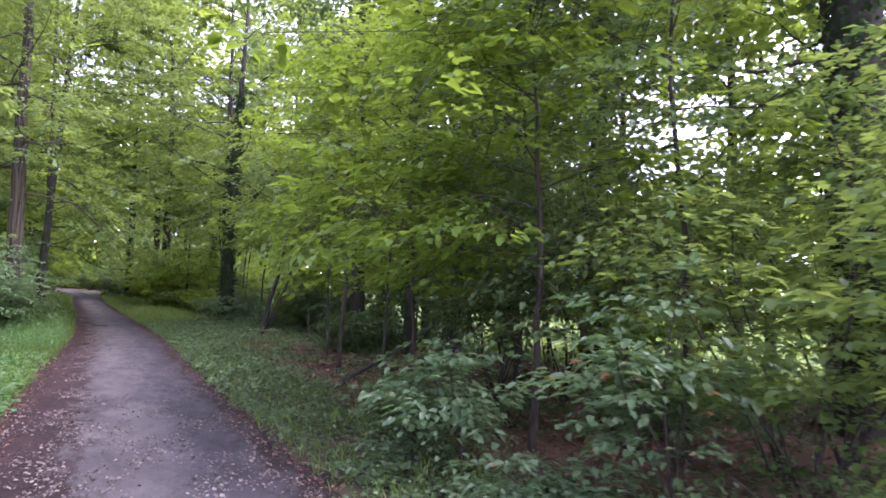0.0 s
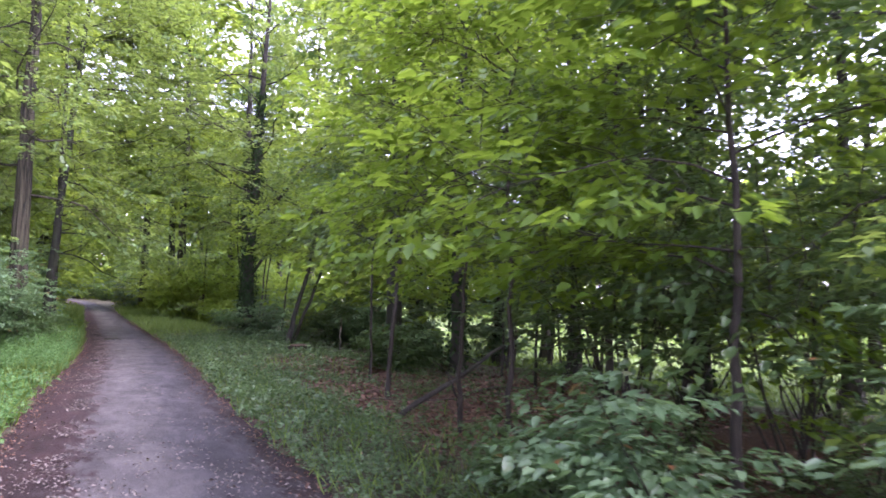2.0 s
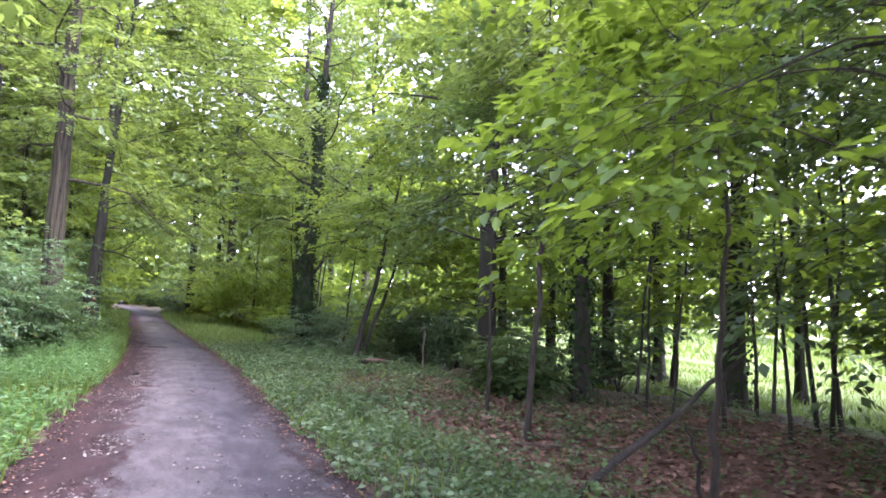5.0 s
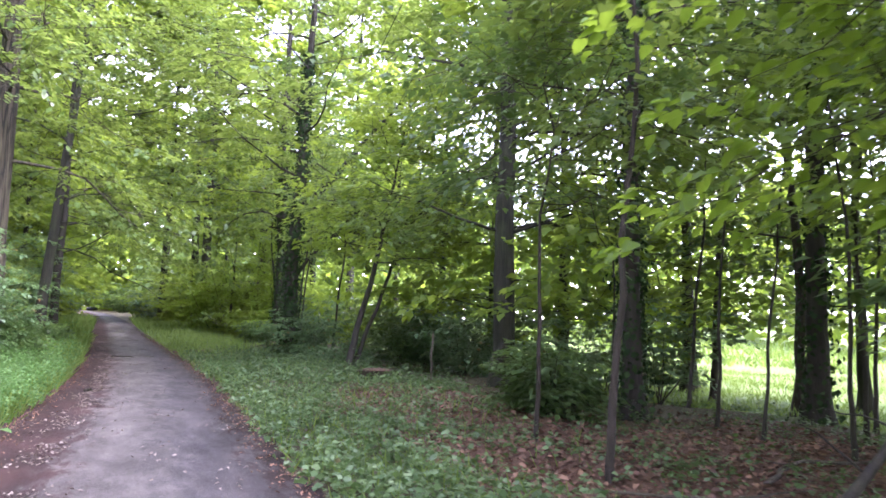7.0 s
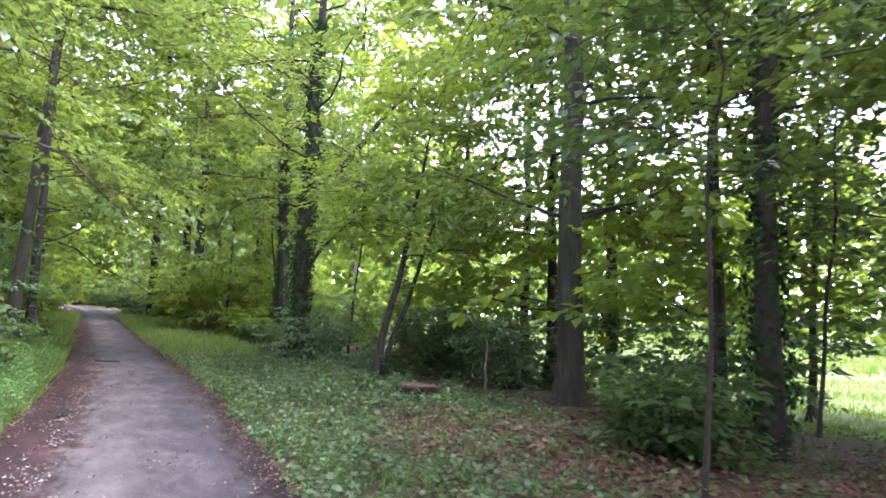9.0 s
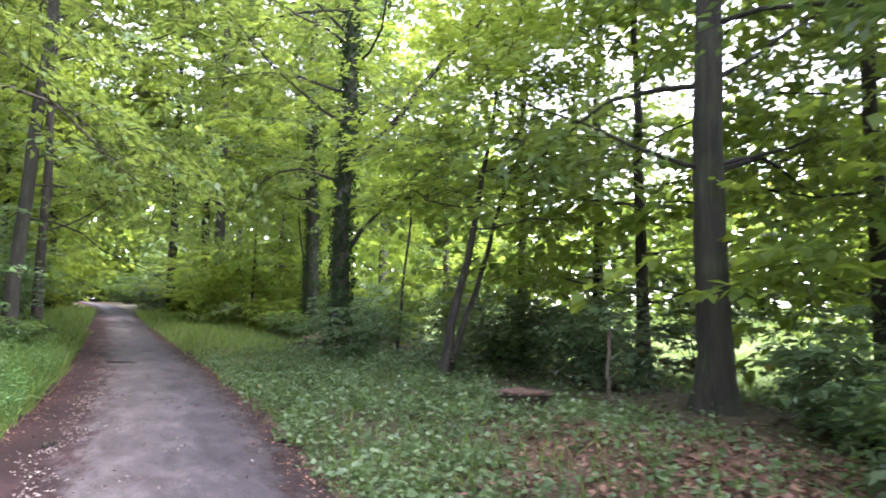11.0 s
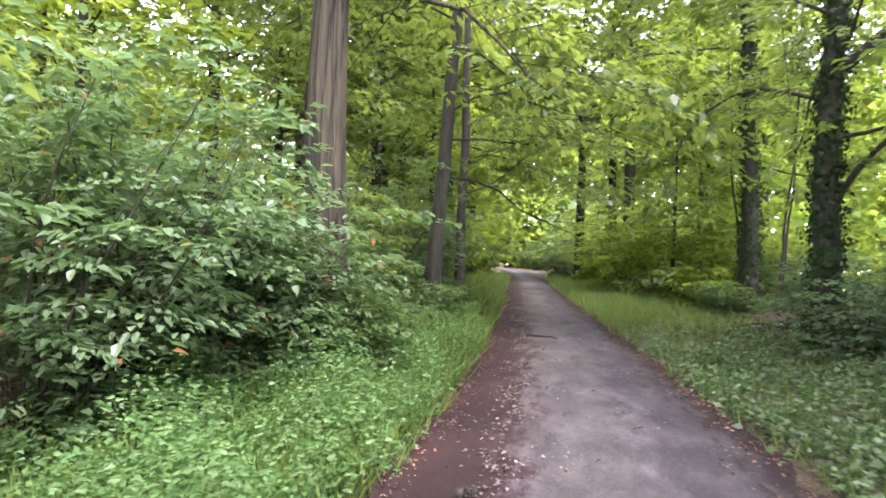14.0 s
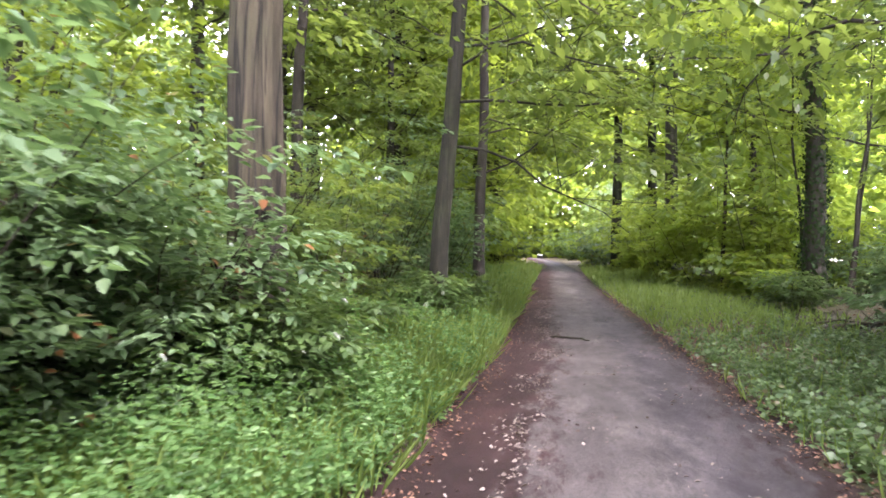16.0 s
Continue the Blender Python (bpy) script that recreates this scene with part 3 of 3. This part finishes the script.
tree("ivy_tree", "dark ivy-grown trunk at the edge of the meadow", 10.6, 16.1, 15, 0.17, 5.0, 3.0, 8, 8, 20, 0.12, leaf="beech", bark="dark", seed=35, ivy=0.6)

# ---- woodland behind ----
stock = [
    tree("beech_tree", "tall woodland beech with a grey trunk", -8.5, 20.0, 17, 0.24, 3.5, 5.2, 22, 12, 18, 0.18, leaf="beech", seed=41, twigs=False),
    tree("oak_tree", "woodland oak with dark bark", -8.5, 11.0, 16, 0.28, 3.0, 5.0, 22, 12, 18, 0.18, leaf="beech", bark="dark", seed=42, twigs=False),
    tree("hornbeam", "slim hornbeam branching low", -6.5, 48.0, 14, 0.15, 1.8, 4.2, 20, 12, 18, 0.17, leaf="beech", bark="beech", seed=43, twigs=False),
    tree("maple_tree", "leafy field maple with low yellow-green boughs", 8.5, 52.0, 12, 0.16, 1.2, 4.0, 22, 12, 18, 0.17, leaf="far", bark="dark", seed=44, twigs=False),
    tree("tall_beech", "very tall beech standing over the track", 5.8, 63.0, 27, 0.30, 7.0, 6.6, 32, 14, 22, 0.245, leaf="far", bark="beech", seed=45, twigs=False),
]
spots = [(-5.5, 44, 2), (-6.8, 56, 4), (-6.6, 50, 4), (5.6, 55, 4), (-5.0, 65, 4), (-4.2, 68, 3), (-13, 28, 0), (-14, 17, 1), (-15, 38, 1), (-11, 51, 4),
         (-9, 72, 2), (3.5, 60, 4), (-3.0, 58, 4), (5.5, -5, 1), (-6, -7, 0), (14.5, 52, 4), (14.2, 60, 4), (13.8, 42, 3), (-9.0, 31.5, 3), (-12, 36, 3), (9, 70, 2), 
         (11.5, 27, 3), (12.0, 33, 2), (-3.4, 57.5, 3), (13.4, 14.5, 3), (13.2, 26.5, 3), (12.0, 21.8, 3), (12.6, 30.0, 2), (-3.8, 47, 3), 
         (11.2, 7.0, 3), (13.2, 10.6, 3), (9.5, 56, 3), (11.5, 62, 2), (-8, 64, 3), (-9.5, 44, 0), (-7.4, 54, 1), (14.5, 22.5, 3), (15.0, 18.0, 2), (16.5, 12.0, 3), (12, 3, 3)]
rng = np.random.default_rng(5)
for sx, sy, k in spots:
    s = rng.uniform(0.85, 1.15) * (1.28 if sy > 53 and k < 4 else 1.0)
    m = pose(sx, sy, float(height(sx, sy)) - 0.05, 0, 0, rng.uniform(0, 360)) @ Matrix.Diagonal((s, s, rng.uniform(0.9, 1.1) * s, 1))
    copy_thing(stock[k], m)

# ---- thicket and bushes ----
shrub("elder_bush", "low elder bush with pale grey-green leaf sprays", 2.75, 5.5, 1.45, 0.6, 6, 7, 26, 0.085, "elder", 51, aim=2.6, low=0.6, spray=0.7)
shrub("elder_bush", "broad-leaved elder bush at the track side", 3.4, 3.5, 1.9, 0.9, 8, 8, 24, 0.085, "elder", 52, aim=1.9, low=0.4)
shrub("bramble_bush", "low dark bramble bush on the brown bank", 2.6, 4.0, 0.8, 0.9, 9, 8, 22, 0.07, "elder", 53, low=0.25, spray=0.5)
shrub("bramble_bush", "low dark bramble bush on the brown bank", 3.3, 7.4, 0.9, 0.8, 8, 8, 22, 0.07, "dark", 54, low=0.25, spray=0.5)
for k, (sx, sy, t) in enumerate(((4.7, 5.4, 0.9), (5.3, 4.1, 1.0), (3.9, 2.9, 0.8), (6.2, 3.2, 1.3), (4.2, 7.0, 0.7), (5.9, 6.0, 0.9), (3.0, 6.9, 0.6), (2.3, 6.0, 0.5))):
    shrub("bramble_bush", "low elder growth on the shaded brown bank", sx, sy, t, 0.6, 7, 6, 20, 0.06, "elder" if k % 2 else "dark", 160 + k, low=0.3, spray=0.5)
thicket = [(4.6, 3.4, 3.0), (5.6, 6.6, 3.6), (6.6, 4.2, 3.4), (4.9, 8.2, 3.2), (6.4, 8.6, 3.8), (8.4, 8.0, 4.0), (10.4, 6.5, 4.2), (7.0, 2.0, 3.4), (4.4, 1.4, 2.8), (10.2, 9.6, 4.0)]
for k, (sx, sy, t) in enumerate(thicket):
    shrub("hazel_bush", "tall shaded hazel bush with thin stems", sx, sy, t * 1.15, t * 0.45, 10, 13, 30, 0.078, "dark" if k % 2 else "beech", 60 + k, low=0.36, spray=0.85, fine=False)
belt = [(10.6, 19.6, 2.2), (10.4, 24.2, 2.6), (9.4, 26.6, 2.2), (8.0, 27.8, 1.8), (12.3, 23.2, 2.4), (9.8, 34.0, 3.0), (7.0, 35.0, 2.0), (11.8, 29.5, 3.0), (7.9, 19.6, 1.3), (6.3, 17.6, 1.2), (9.0, 28.2, 1.8), (10.0, 29.4, 2.2), (8.6, 24.6, 1.5), (9.6, 44.0, 2.6), (11.2, 41.5, 2.8), (9.0, 47.5, 2.8), (12.0, 36.5, 2.8), (6.3, 39.6, 1.2), (13.5, 52.0, 3.0), (15.0, 58.0, 3.2), (12.0, 55.0, 2.8)]
for k, (sx, sy, t) in enumerate(belt):
    shrub("hedge_bush", "dark leafy bush at the edge of the wood", sx, sy, t, t * 0.5, 9, 10, 24, 0.10, "dark" if k % 2 else "elder", 80 + k, low=0.2, spray=0.75, fine=False)
shrub("elder_bush", "grey-green bush at the foot of the ivy tree", 5.7, 30.4, 1.5, 1.2, 9, 10, 24, 0.11, "elder", 100, low=0.15)
shrub("elder_bush", "small grey-green bush beside the leaning stems", 6.2, 27.6, 0.9, 0.9, 8, 8, 22, 0.09, "elder", 101, low=0.2)
ahead = [(9.6, 47.0, 3.4, "far"), (10.6, 40.0, 3.0, "far"), (6.4, 43.5, 1.6, "far"), (5.2, 46.5, 4.0, "far"), (4.6, 51.0, 4.4, "far"), (7.2, 45.0, 3.6, "far"), (4.6, 57.5, 4.2, "far"), (-4.6, 52.0, 4.6, "beech"), (-4.4, 60.0, 5.0, "far"), (5.2, 64.0, 5.0, "far"), (-5.5, 70.0, 5.5, "far"), (5.5, 74.0, 5.5, "far"), (3.9, 55.0, 2.2, "far"), (6.6, 49.0, 3.2, "far"), (3.2, 61.0, 2.6, "elder"), (-3.2, 50.0, 3.6, "far"), (-3.0, 57.0, 3.8, "far"), (-2.8, 64.0, 2.6, "elder"), (2.7, 70.0, 2.4, "far"), (1.5, 88.0, 3.0, "dark"), (0.6, 94.0, 3.4, "dark"), (-0.8, 99.0, 3.6, "dark"), (3.0, 92.0, 3.4, "far"), (-4.8, 92.0, 3.4, "far"), (-3.4, 102.0, 3.6, "dark")]
for k, (sx, sy, t, lf) in enumerate(ahead):
    shrub("track_side_bush", "yellow-green bush leaning to the track", sx, sy, t, t * 0.55, 9, 11, 24, 0.14, lf, 110 + k, fine=False, low=0.12, spray=0.9)
left = [(-3.2, 34.6, 3.4), (-2.9, 38.2, 3.0), (-3.4, 42.0, 3.6), (-2.5, 26.0, 1.9), (-3.1, 25.3, 2.4), (-3.3, 24.4, 3.0), (-3.4, 23.4, 3.6), (-3.5, 21.2, 3.5), (-4.8, 22.4, 4.0), (-3.5, 26.0, 3.0), (-3.9, 25.0, 2.7), (-4.9, 19.6, 3.0), (-5.6, 24.8, 3.2), (-3.4, 18.6, 2.3), (-3.6, 29.4, 3.2), (-3.2, 31.2, 3.0),
        (-4.6, 32.6, 4.4), (-3.4, 36.4, 3.8), (-4.4, 39.5, 4.6), (-3.2, 44.0, 3.4), (-6.4, 28.6, 4.4), (-3.6, 15.4, 2.4), (-4.0, 12.0, 2.8), (-3.6, 8.4, 2.4), (-1.95, 26.4, 0.9), (-2.6, 26.3, 1.1), (-2.3, 28.6, 1.0), (-1.9, 32.6, 0.9), (-1.8, 34.8, 0.8), (-6.6, 26.6, 2.4), (-7.2, 31.4, 2.2), (-5.6, 34.6, 2.0), (-8.4, 23.6, 2.6), (-6.8, 39.4, 2.4), (-9.2, 28.4, 2.6), (-7.0, 17.6, 2.4)]
for k, (sx, sy, t) in enumerate(left):
    near = 17 < sy < 27 and sx > -3.9
    shrub("elder_bush", "dense elder bush with blue-green leaves", sx, sy, t, t * 0.42, 10, 15 if near else 13, 26 if near else 22, 0.088 if near else 0.085,
          "dark" if t < 1.3 else "elder" if near or k < 3 or k % 3 == 1 else "beech", 130 + k, fine=near, low=0.12, spray=0.7)

# ---- dead wood and stones ----
def log(name, label, points, radii, bark="dead", seed=1, category="branch", twigs=0):
    rng = np.random.default_rng(seed)
    p = np.array(points, float)
    p[:, 2] += rise(p[:, 1]) + mound(p[:, 0], p[:, 1])
    t = np.linspace(0, len(p) - 1, 12)
    c = np.stack([np.interp(t, np.arange(len(p)), p[:, a]) for a in range(3)], 1)
    c[1:-1] += rng.normal(0, radii[0] * 0.35, (10, 3))
    root = tagged(new(name), label, category, "dead wood")
    root.location = c[0]
    r = np.interp(np.linspace(0, 1, 12), (0, 1), radii)
    r[0] *= 0.3
    r[-1] *= 0.3
    v, q = tube(c - c[0], r, 9, 0.1, rng)
    mesh_object("stem", v, q, BARK[bark], root, smooth=True)
    for k in range(twigs):
        s = c[3 + 2 * k] - c[0]
        tw = curve_to(rng, s, rng.normal(0, 1, 3) * np.array((1, 1, 0.3)) + UP * 0.5, 0.5, 4, 0, 0.2)
        v, q = tube(tw, radii[1] * 0.6 * np.linspace(1, 0.3, 5), 5)
        mesh_object("twig", v, q, BARK[bark], root, smooth=True)
    return root


log("fallen_branch", "dark dead branch leaning up from the brown litter", [(3.5, 11.5, 0.0), (4.8, 11.7, 0.6), (6.2, 11.9, 1.3)], (0.045, 0.02), "dark", 1, twigs=3)
log("stick", "dark stick lying across the track", [(0.27, 33.52, 0.06), (0.6, 33.42, 0.07), (0.95, 33.24, 0.06)], (0.024, 0.014), "dark", 2)
log("fallen_branch", "thin bare branch lying on the litter", [(4.0, 13.6, 0.06), (4.9, 13.0, 0.05), (5.8, 12.9, 0.06)], (0.015, 0.008), "dead", 3, twigs=1)
log("dead_stem", "short dead stem standing in the litter", [(4.3, 10.85, -0.05), (4.25, 10.8, 0.35), (4.05, 10.75, 0.75)], (0.022, 0.01), "dark", 4, "stem", 1)
log("dead_stem", "short dead stem standing beside the stump", [(6.5, 22.2, -0.05), (6.5, 22.2, 0.6), (6.52, 22.2, 1.15)], (0.03, 0.02), "dead", 5, "stem")
log("fallen_branch", "bleached branch on a heap of litter", [(4.9, 37.4, 0.1), (5.5, 36.9, 0.16), (6.2, 36.6, 0.18)], (0.05, 0.03), "dead", 6, twigs=2)
log("fallen_branch", "dark fallen pole among the ivy", [(5.2, 35.2, 0.1), (6.1, 35.8, 0.14), (7.0, 36.2, 0.2)], (0.05, 0.035), "dark", 7, twigs=1)
log("fallen_branch", "grey branch half sunk in litter", [(5.6, 13.2, 0.08), (6.6, 13.6, 0.12), (7.8, 13.4, 0.06)], (0.03, 0.015), "dead", 8, twigs=2)

log("fallen_branch", "grey branch on the brush heap by the ivy trees", [(5.0, 34.6, 0.22), (6.0, 34.9, 0.34), (7.2, 34.6, 0.26)], (0.045, 0.02), "dead", 11, twigs=3)
log("fallen_branch", "dark branch on the brush heap by the ivy trees", [(5.4, 33.8, 0.16), (6.2, 34.9, 0.40), (6.8, 36.0, 0.22)], (0.04, 0.018), "dark", 12, twigs=3)
log("fallen_branch", "bleached thin branch across the brush heap", [(4.6, 35.6, 0.12), (5.7, 35.0, 0.38), (6.6, 34.1, 0.20)], (0.03, 0.012), "dead", 13, twigs=2)


def stump(x, y):
    rng = np.random.default_rng(77)
    root = tagged(new("tree_stump"), "old low tree stump with a broad reddish broken top", "stump", "dead wood")
    root.location = (x, y, float(height(x, y)) - 0.05)
    h = np.linspace(0, 0.30, 7)
    p = np.column_stack([np.zeros(7), np.zeros(7), h])
    v, q = tube(p, 0.20 + 0.06 * np.exp(-h / 0.06) + 0.16 * (h / 0.30) ** 3, 18, 0.12, rng, 0.4)
    mesh_object("bole", v, q, BARK["dead"], root, smooth=True)
    p = np.column_stack([np.zeros(6), np.zeros(6), np.array((0.275, 0.285, 0.315, 0.33, 0.335, 0.34))])
    v, q = tube(p, np.array((0.22, 0.27, 0.28, 0.24, 0.14, 0.004)), 18, 0.2, rng)
    mesh_object("cut_face", v, q, CUT, root, "reddish broken wood")
    return root


stump(5.35, 22.6)
log("clod", "dark clod of earth on the track", [(-0.19, 23.24, 0.06), (-0.15, 23.24, 0.075), (-0.08, 23.25, 0.06)], (0.035, 0.03), "dark", 10, "clod")

# ---- ground plants ----
def leaf_stuff(name, label, category, v, q, leaf):
    return tagged(mesh_object(name, v, q, LEAF[leaf]), label, category, kind="stuff")


def blades(rng, p, tall, width):
    z = height(p[:, 0], p[:, 1])
    pos = np.column_stack([p, z - 0.01])
    bend = rng.normal(0, 0.45, (len(p), 3)) * np.array((1, 1, 0)) + UP
    nor = rng.normal(0, 1, (len(p), 3)) * np.array((1, 1, 0.2))
    ln = tall * rng.uniform(0.5, 1.25, len(p))
    return leaf_arrays(pos, bend, nor, ln, width * rng.uniform(0.7, 1.3, len(p)), True, 0.25)


def herbs(rng, p, tall, per, size, fine=True, tilt=0.4, slim=0.66):
    """Small upright plants with leaves in tiers."""
    z = height(p[:, 0], p[:, 1])
    th = tall * rng.uniform(0.4, 1.2, len(p)) * (0.45 + 1.1 * ruffle(p[:, 0], p[:, 1], 2.6, 0.7))
    f = rng.uniform(0.15, 1.0, (len(p), per))
    az = rng.uniform(0, 2 * np.pi, (len(p), per))
    out = np.stack([np.cos(az), np.sin(az), rng.uniform(-0.2, 0.5, az.shape)], -1)
    base = np.column_stack([p, z])[:, None] + UP * (f * th[:, None])[..., None] + out * np.array((1, 1, 0)) * 0.03
    nor = UP + rng.normal(0, tilt, base.shape)
    s = (size * rng.uniform(0.6, 1.2, f.shape) * (1.15 - 0.5 * f)).ravel()
    return leaf_arrays(base.reshape(-1, 3), out.reshape(-1, 3), nor.reshape(-1, 3), s, s * slim, fine)


rng = np.random.default_rng(9)
verge_l = lambda x, y: np.clip(side_off(x, y) / 0.25 + 0.15, 0, 1) * np.clip((x + 4.2) / 1.2, 0.1, 1) * (x < centre(y))
verge_r = lambda x, y: np.clip(side_off(x, y) / 0.25 + 0.1, 0, 1) * (x > centre(y)) * np.clip(1.25 - (x - 2.2) / np.interp(y, (8, 14, 18, 34), (2.0, 2.6, 4.6, 4.6)), 0, 1) * (1 - 0.85 * litter_share(x, y))

v, q = joined([blades(rng, scatter(rng, 9000, -4.5, -0.4, 12, 50, verge_l), 0.30, 0.014),
               blades(rng, scatter(rng, 7000, -3.5, -0.4, 19, 31, verge_l), 0.36, 0.007), blades(rng, scatter(rng, 6000, -2.4, -0.4, 27, 40, verge_l), 0.45, 0.010), blades(rng, scatter(rng, 6000, -2.6, -0.6, 36, 60, verge_l), 0.5, 0.022)])
leaf_stuff("verge_grass", "long fresh grass on the track verge", "grass", v, q, "grass")
v, q = joined([blades(rng, scatter(rng, 11000, 1.0, 5.5, 3, 52, verge_r), 0.24, 0.008), blades(rng, scatter(rng, 9000, 1.6, 6.5, 34, 62, verge_r), 0.36, 0.022)])
leaf_stuff("verge_grass", "short grass on the shaded verge", "grass", v, q, "grass")
v, q = joined([herbs(rng, scatter(rng, 5500, -3.6, -0.5, 19.5, 27.5, verge_l), 0.55, 11, 0.068, True, 0.6, 0.5), herbs(rng, scatter(rng, 3000, -4.0, -0.5, 27, 33, verge_l), 0.5, 9, 0.08, False, 0.8, 0.5), herbs(rng, scatter(rng, 2400, -4.0, -0.5, 8, 19, verge_l), 0.30, 6, 0.11),
               herbs(rng, scatter(rng, 1600, -3.6, -0.5, 32, 55, verge_l), 0.34, 6, 0.13)])
leaf_stuff("nettles", "fresh green nettles and herbs on the verge", "nettles", v, q, "herb")
cover = lambda x, y: verge_r(x, y) * np.clip(0.25 + 1.1 * ruffle(x, y, 1.3), 0, 1)
v, q = joined([herbs(rng, scatter(rng, 13000, 1.2, 7.0, 11, 35, cover), 0.28, 6, 0.095, False, 0.75, 0.7), herbs(rng, scatter(rng, 13000, 1.2, 7.0, 11, 35, cover), 0.12, 4, 0.065, False, 0.6, 0.8), herbs(rng, scatter(rng, 5200, 1.0, 4.2, 1, 12, cover), 0.20, 7, 0.065, False),
               herbs(rng, scatter(rng, 2200, 1.6, 6.5, 33, 50, cover), 0.2, 6, 0.10, False)])
leaf_stuff("ground_ivy", "low creeping ivy and herbs on the verge", "ground cover", v, q, "cover")
sparse = lambda x, y: np.clip(ruffle(x, y, 0.9, 2.0) - 0.25, 0, 1) * np.clip((x - 4.2) / 1.0, 0, 1)
v, q = joined([herbs(rng, scatter(rng, 8500, 3.8, 12.0, 2, 36, sparse), 0.28, 7, 0.085, False),
               herbs(rng, scatter(rng, 1500, 2.6, 7.5, 8, 20, lambda x, y: ruffle(x, y, 1.6, 0.4) ** 2), 0.30, 8, 0.07, False, 0.7, 0.6)])
leaf_stuff("seedlings", "scattered seedlings on the woodland floor", "seedlings", v, q, "dark")
wood_l = lambda x, y: np.clip(ruffle(x, y, 0.8, 1.0), 0, 1)
v, q = herbs(rng, scatter(rng, 4200, -13.0, -3.6, 4, 46, wood_l), 0.35, 7, 0.12, False)
leaf_stuff("woodland_herbs", "low herbs under the trees", "herbs", v, q, "dark")
v, q = joined([blades(rng, scatter(rng, 16000, 10.8, 24, 8, 40), 0.22, 0.022), blades(rng, scatter(rng, 5000, 26, 46, 0, 70), 0.5, 0.15)])
leaf_stuff("meadow_grass", "bright meadow grass beyond the trees", "grass", v, q, "grass")


def fallen(rng, p, z, size):
    nor = UP + rng.normal(0, 0.35, (len(p), 3))
    az = rng.uniform(0, 2 * np.pi, len(p))
    ax = np.stack([np.cos(az), np.sin(az), rng.normal(0, 0.12, len(p))], 1)
    s = size * rng.uniform(0.5, 1.3, len(p))
    return leaf_arrays(np.column_stack([p, z + 0.008 + rng.random(len(p)) * 0.012]), ax, nor, s, s * 0.62, True, 0.2)


lit = lambda x, y: np.clip(litter_share(x, y) + 0.12, 0, 1) * (side_off(x, y) > 0)
p = scatter(rng, 26000, 1.2, 10.5, 3, 42, lit)
v, q = fallen(rng, p, height(p[:, 0], p[:, 1]), 0.075)
p = scatter(rng, 9000, 3.0, 9.5, 9, 21, lit)
v2, q2 = fallen(rng, p, height(p[:, 0], p[:, 1]) + 0.01, 0.095)
v, q = joined([(v, q), (v2, q2)])
leaf_stuff("leaf_litter", "red-brown dry leaves covering the bank", "leaf litter", v, q, "brown")
edge = lambda x, y: np.exp(-((side_off(x, y) - 0.02) / 0.20) ** 2)
p = scatter(rng, 70000, -2.0, 3.4, 1, 45, edge)
v, q = fallen(rng, p, np.maximum(track_height(p[:, 0], p[:, 1]), height(p[:, 0], p[:, 1])), 0.036)
leaf_stuff("edge_litter", "rotting brown leaves along the track edges", "leaf litter", v, q, "brown")
band = lambda x, y: (side_off(x, y) < -0.05) * np.clip(0.005 + 0.95 * np.exp(-((x - centre(y) + 0.78) / 0.17) ** 2) * (ruffle(x, y, 3.0) > 0.45)
                                                        + 0.10 * (ruffle(x, y, 2.2, 1.0) > 0.66) + 0.7 * np.clip((13 - y) / 6, 0, 1) * (ruffle(x, y, 2.6, 3.0) > 0.4), 0, 1)
p = scatter(rng, 60000, -1.6, 2.6, 1, 42, band)
v, q = fallen(rng, p, track_height(p[:, 0], p[:, 1]), 0.038)
leaf_stuff("pale_leaves", "pale trodden dry leaves scattered on the track", "leaf litter", v, q, "pale")


# ---- far woods ----
def far_wood(name, label, x0, x1, y0, y1, low, high, count, size, seed, leaf="far"):
    rng = np.random.default_rng(seed)
    p = scatter(rng, count, x0, x1, y0, y1)
    top = low + (high - low) * (0.55 + 0.45 * np.sin(p[:, 0] * 0.55 + 1.3 * np.sin(p[:, 1] * 0.4)) * np.sin(p[:, 1] * 0.47 + seed))
    z = height(p[:, 0], p[:, 1]) + low * 0 + top * rng.random(len(p)) ** 0.8
    pos = np.column_stack([p, z])
    ax = rng.normal(0, 1, (len(p), 3)) * np.array((1, 1, 0.4))
    s = size * rng.uniform(0.5, 1.3, len(p))
    v, q = leaf_arrays(pos, ax, 0.5 * UP + rng.normal(0, 1.0, (len(p), 3)), s, s * 0.8, False)
    return leaf_stuff(name, label, "woods", v, q, leaf)


far_wood("far_woods", "dense woodland receding behind the trees", -44, -28, -10, 110, 16, 24, 20000, 1.15, 3, "beech")
far_wood("far_woods", "woodland closing the end of the track", -30, 55, 98, 118, 18, 28, 24000, 1.45, 4)
far_wood("far_woods", "line of trees beyond the meadow", 46, 58, -40, 130, 10, 14, 18000, 1.1, 6)
far_wood("far_woods", "woodland behind the walk's start", -30, 30, -60, -48, 8, 12, 9000, 0.9, 7)
far_wood("far_thicket", "leafy growth where the track runs out of sight", -9, 9, 96, 101, 6, 10, 5000, 0.75, 11)
far_wood("far_thicket", "low undergrowth deep in the wood", -30, -17, -5, 96, 4, 7, 9000, 0.8, 8, "beech")
far_wood("far_thicket", "low undergrowth where the track bends away", -15, -4.5, 82, 98, 4, 8, 4500, 0.7, 9, "beech")
far_wood("far_thicket", "undergrowth beside the far bend of the track", 2.5, 22, 84, 98, 4, 8, 5500, 0.7, 10, "beech")
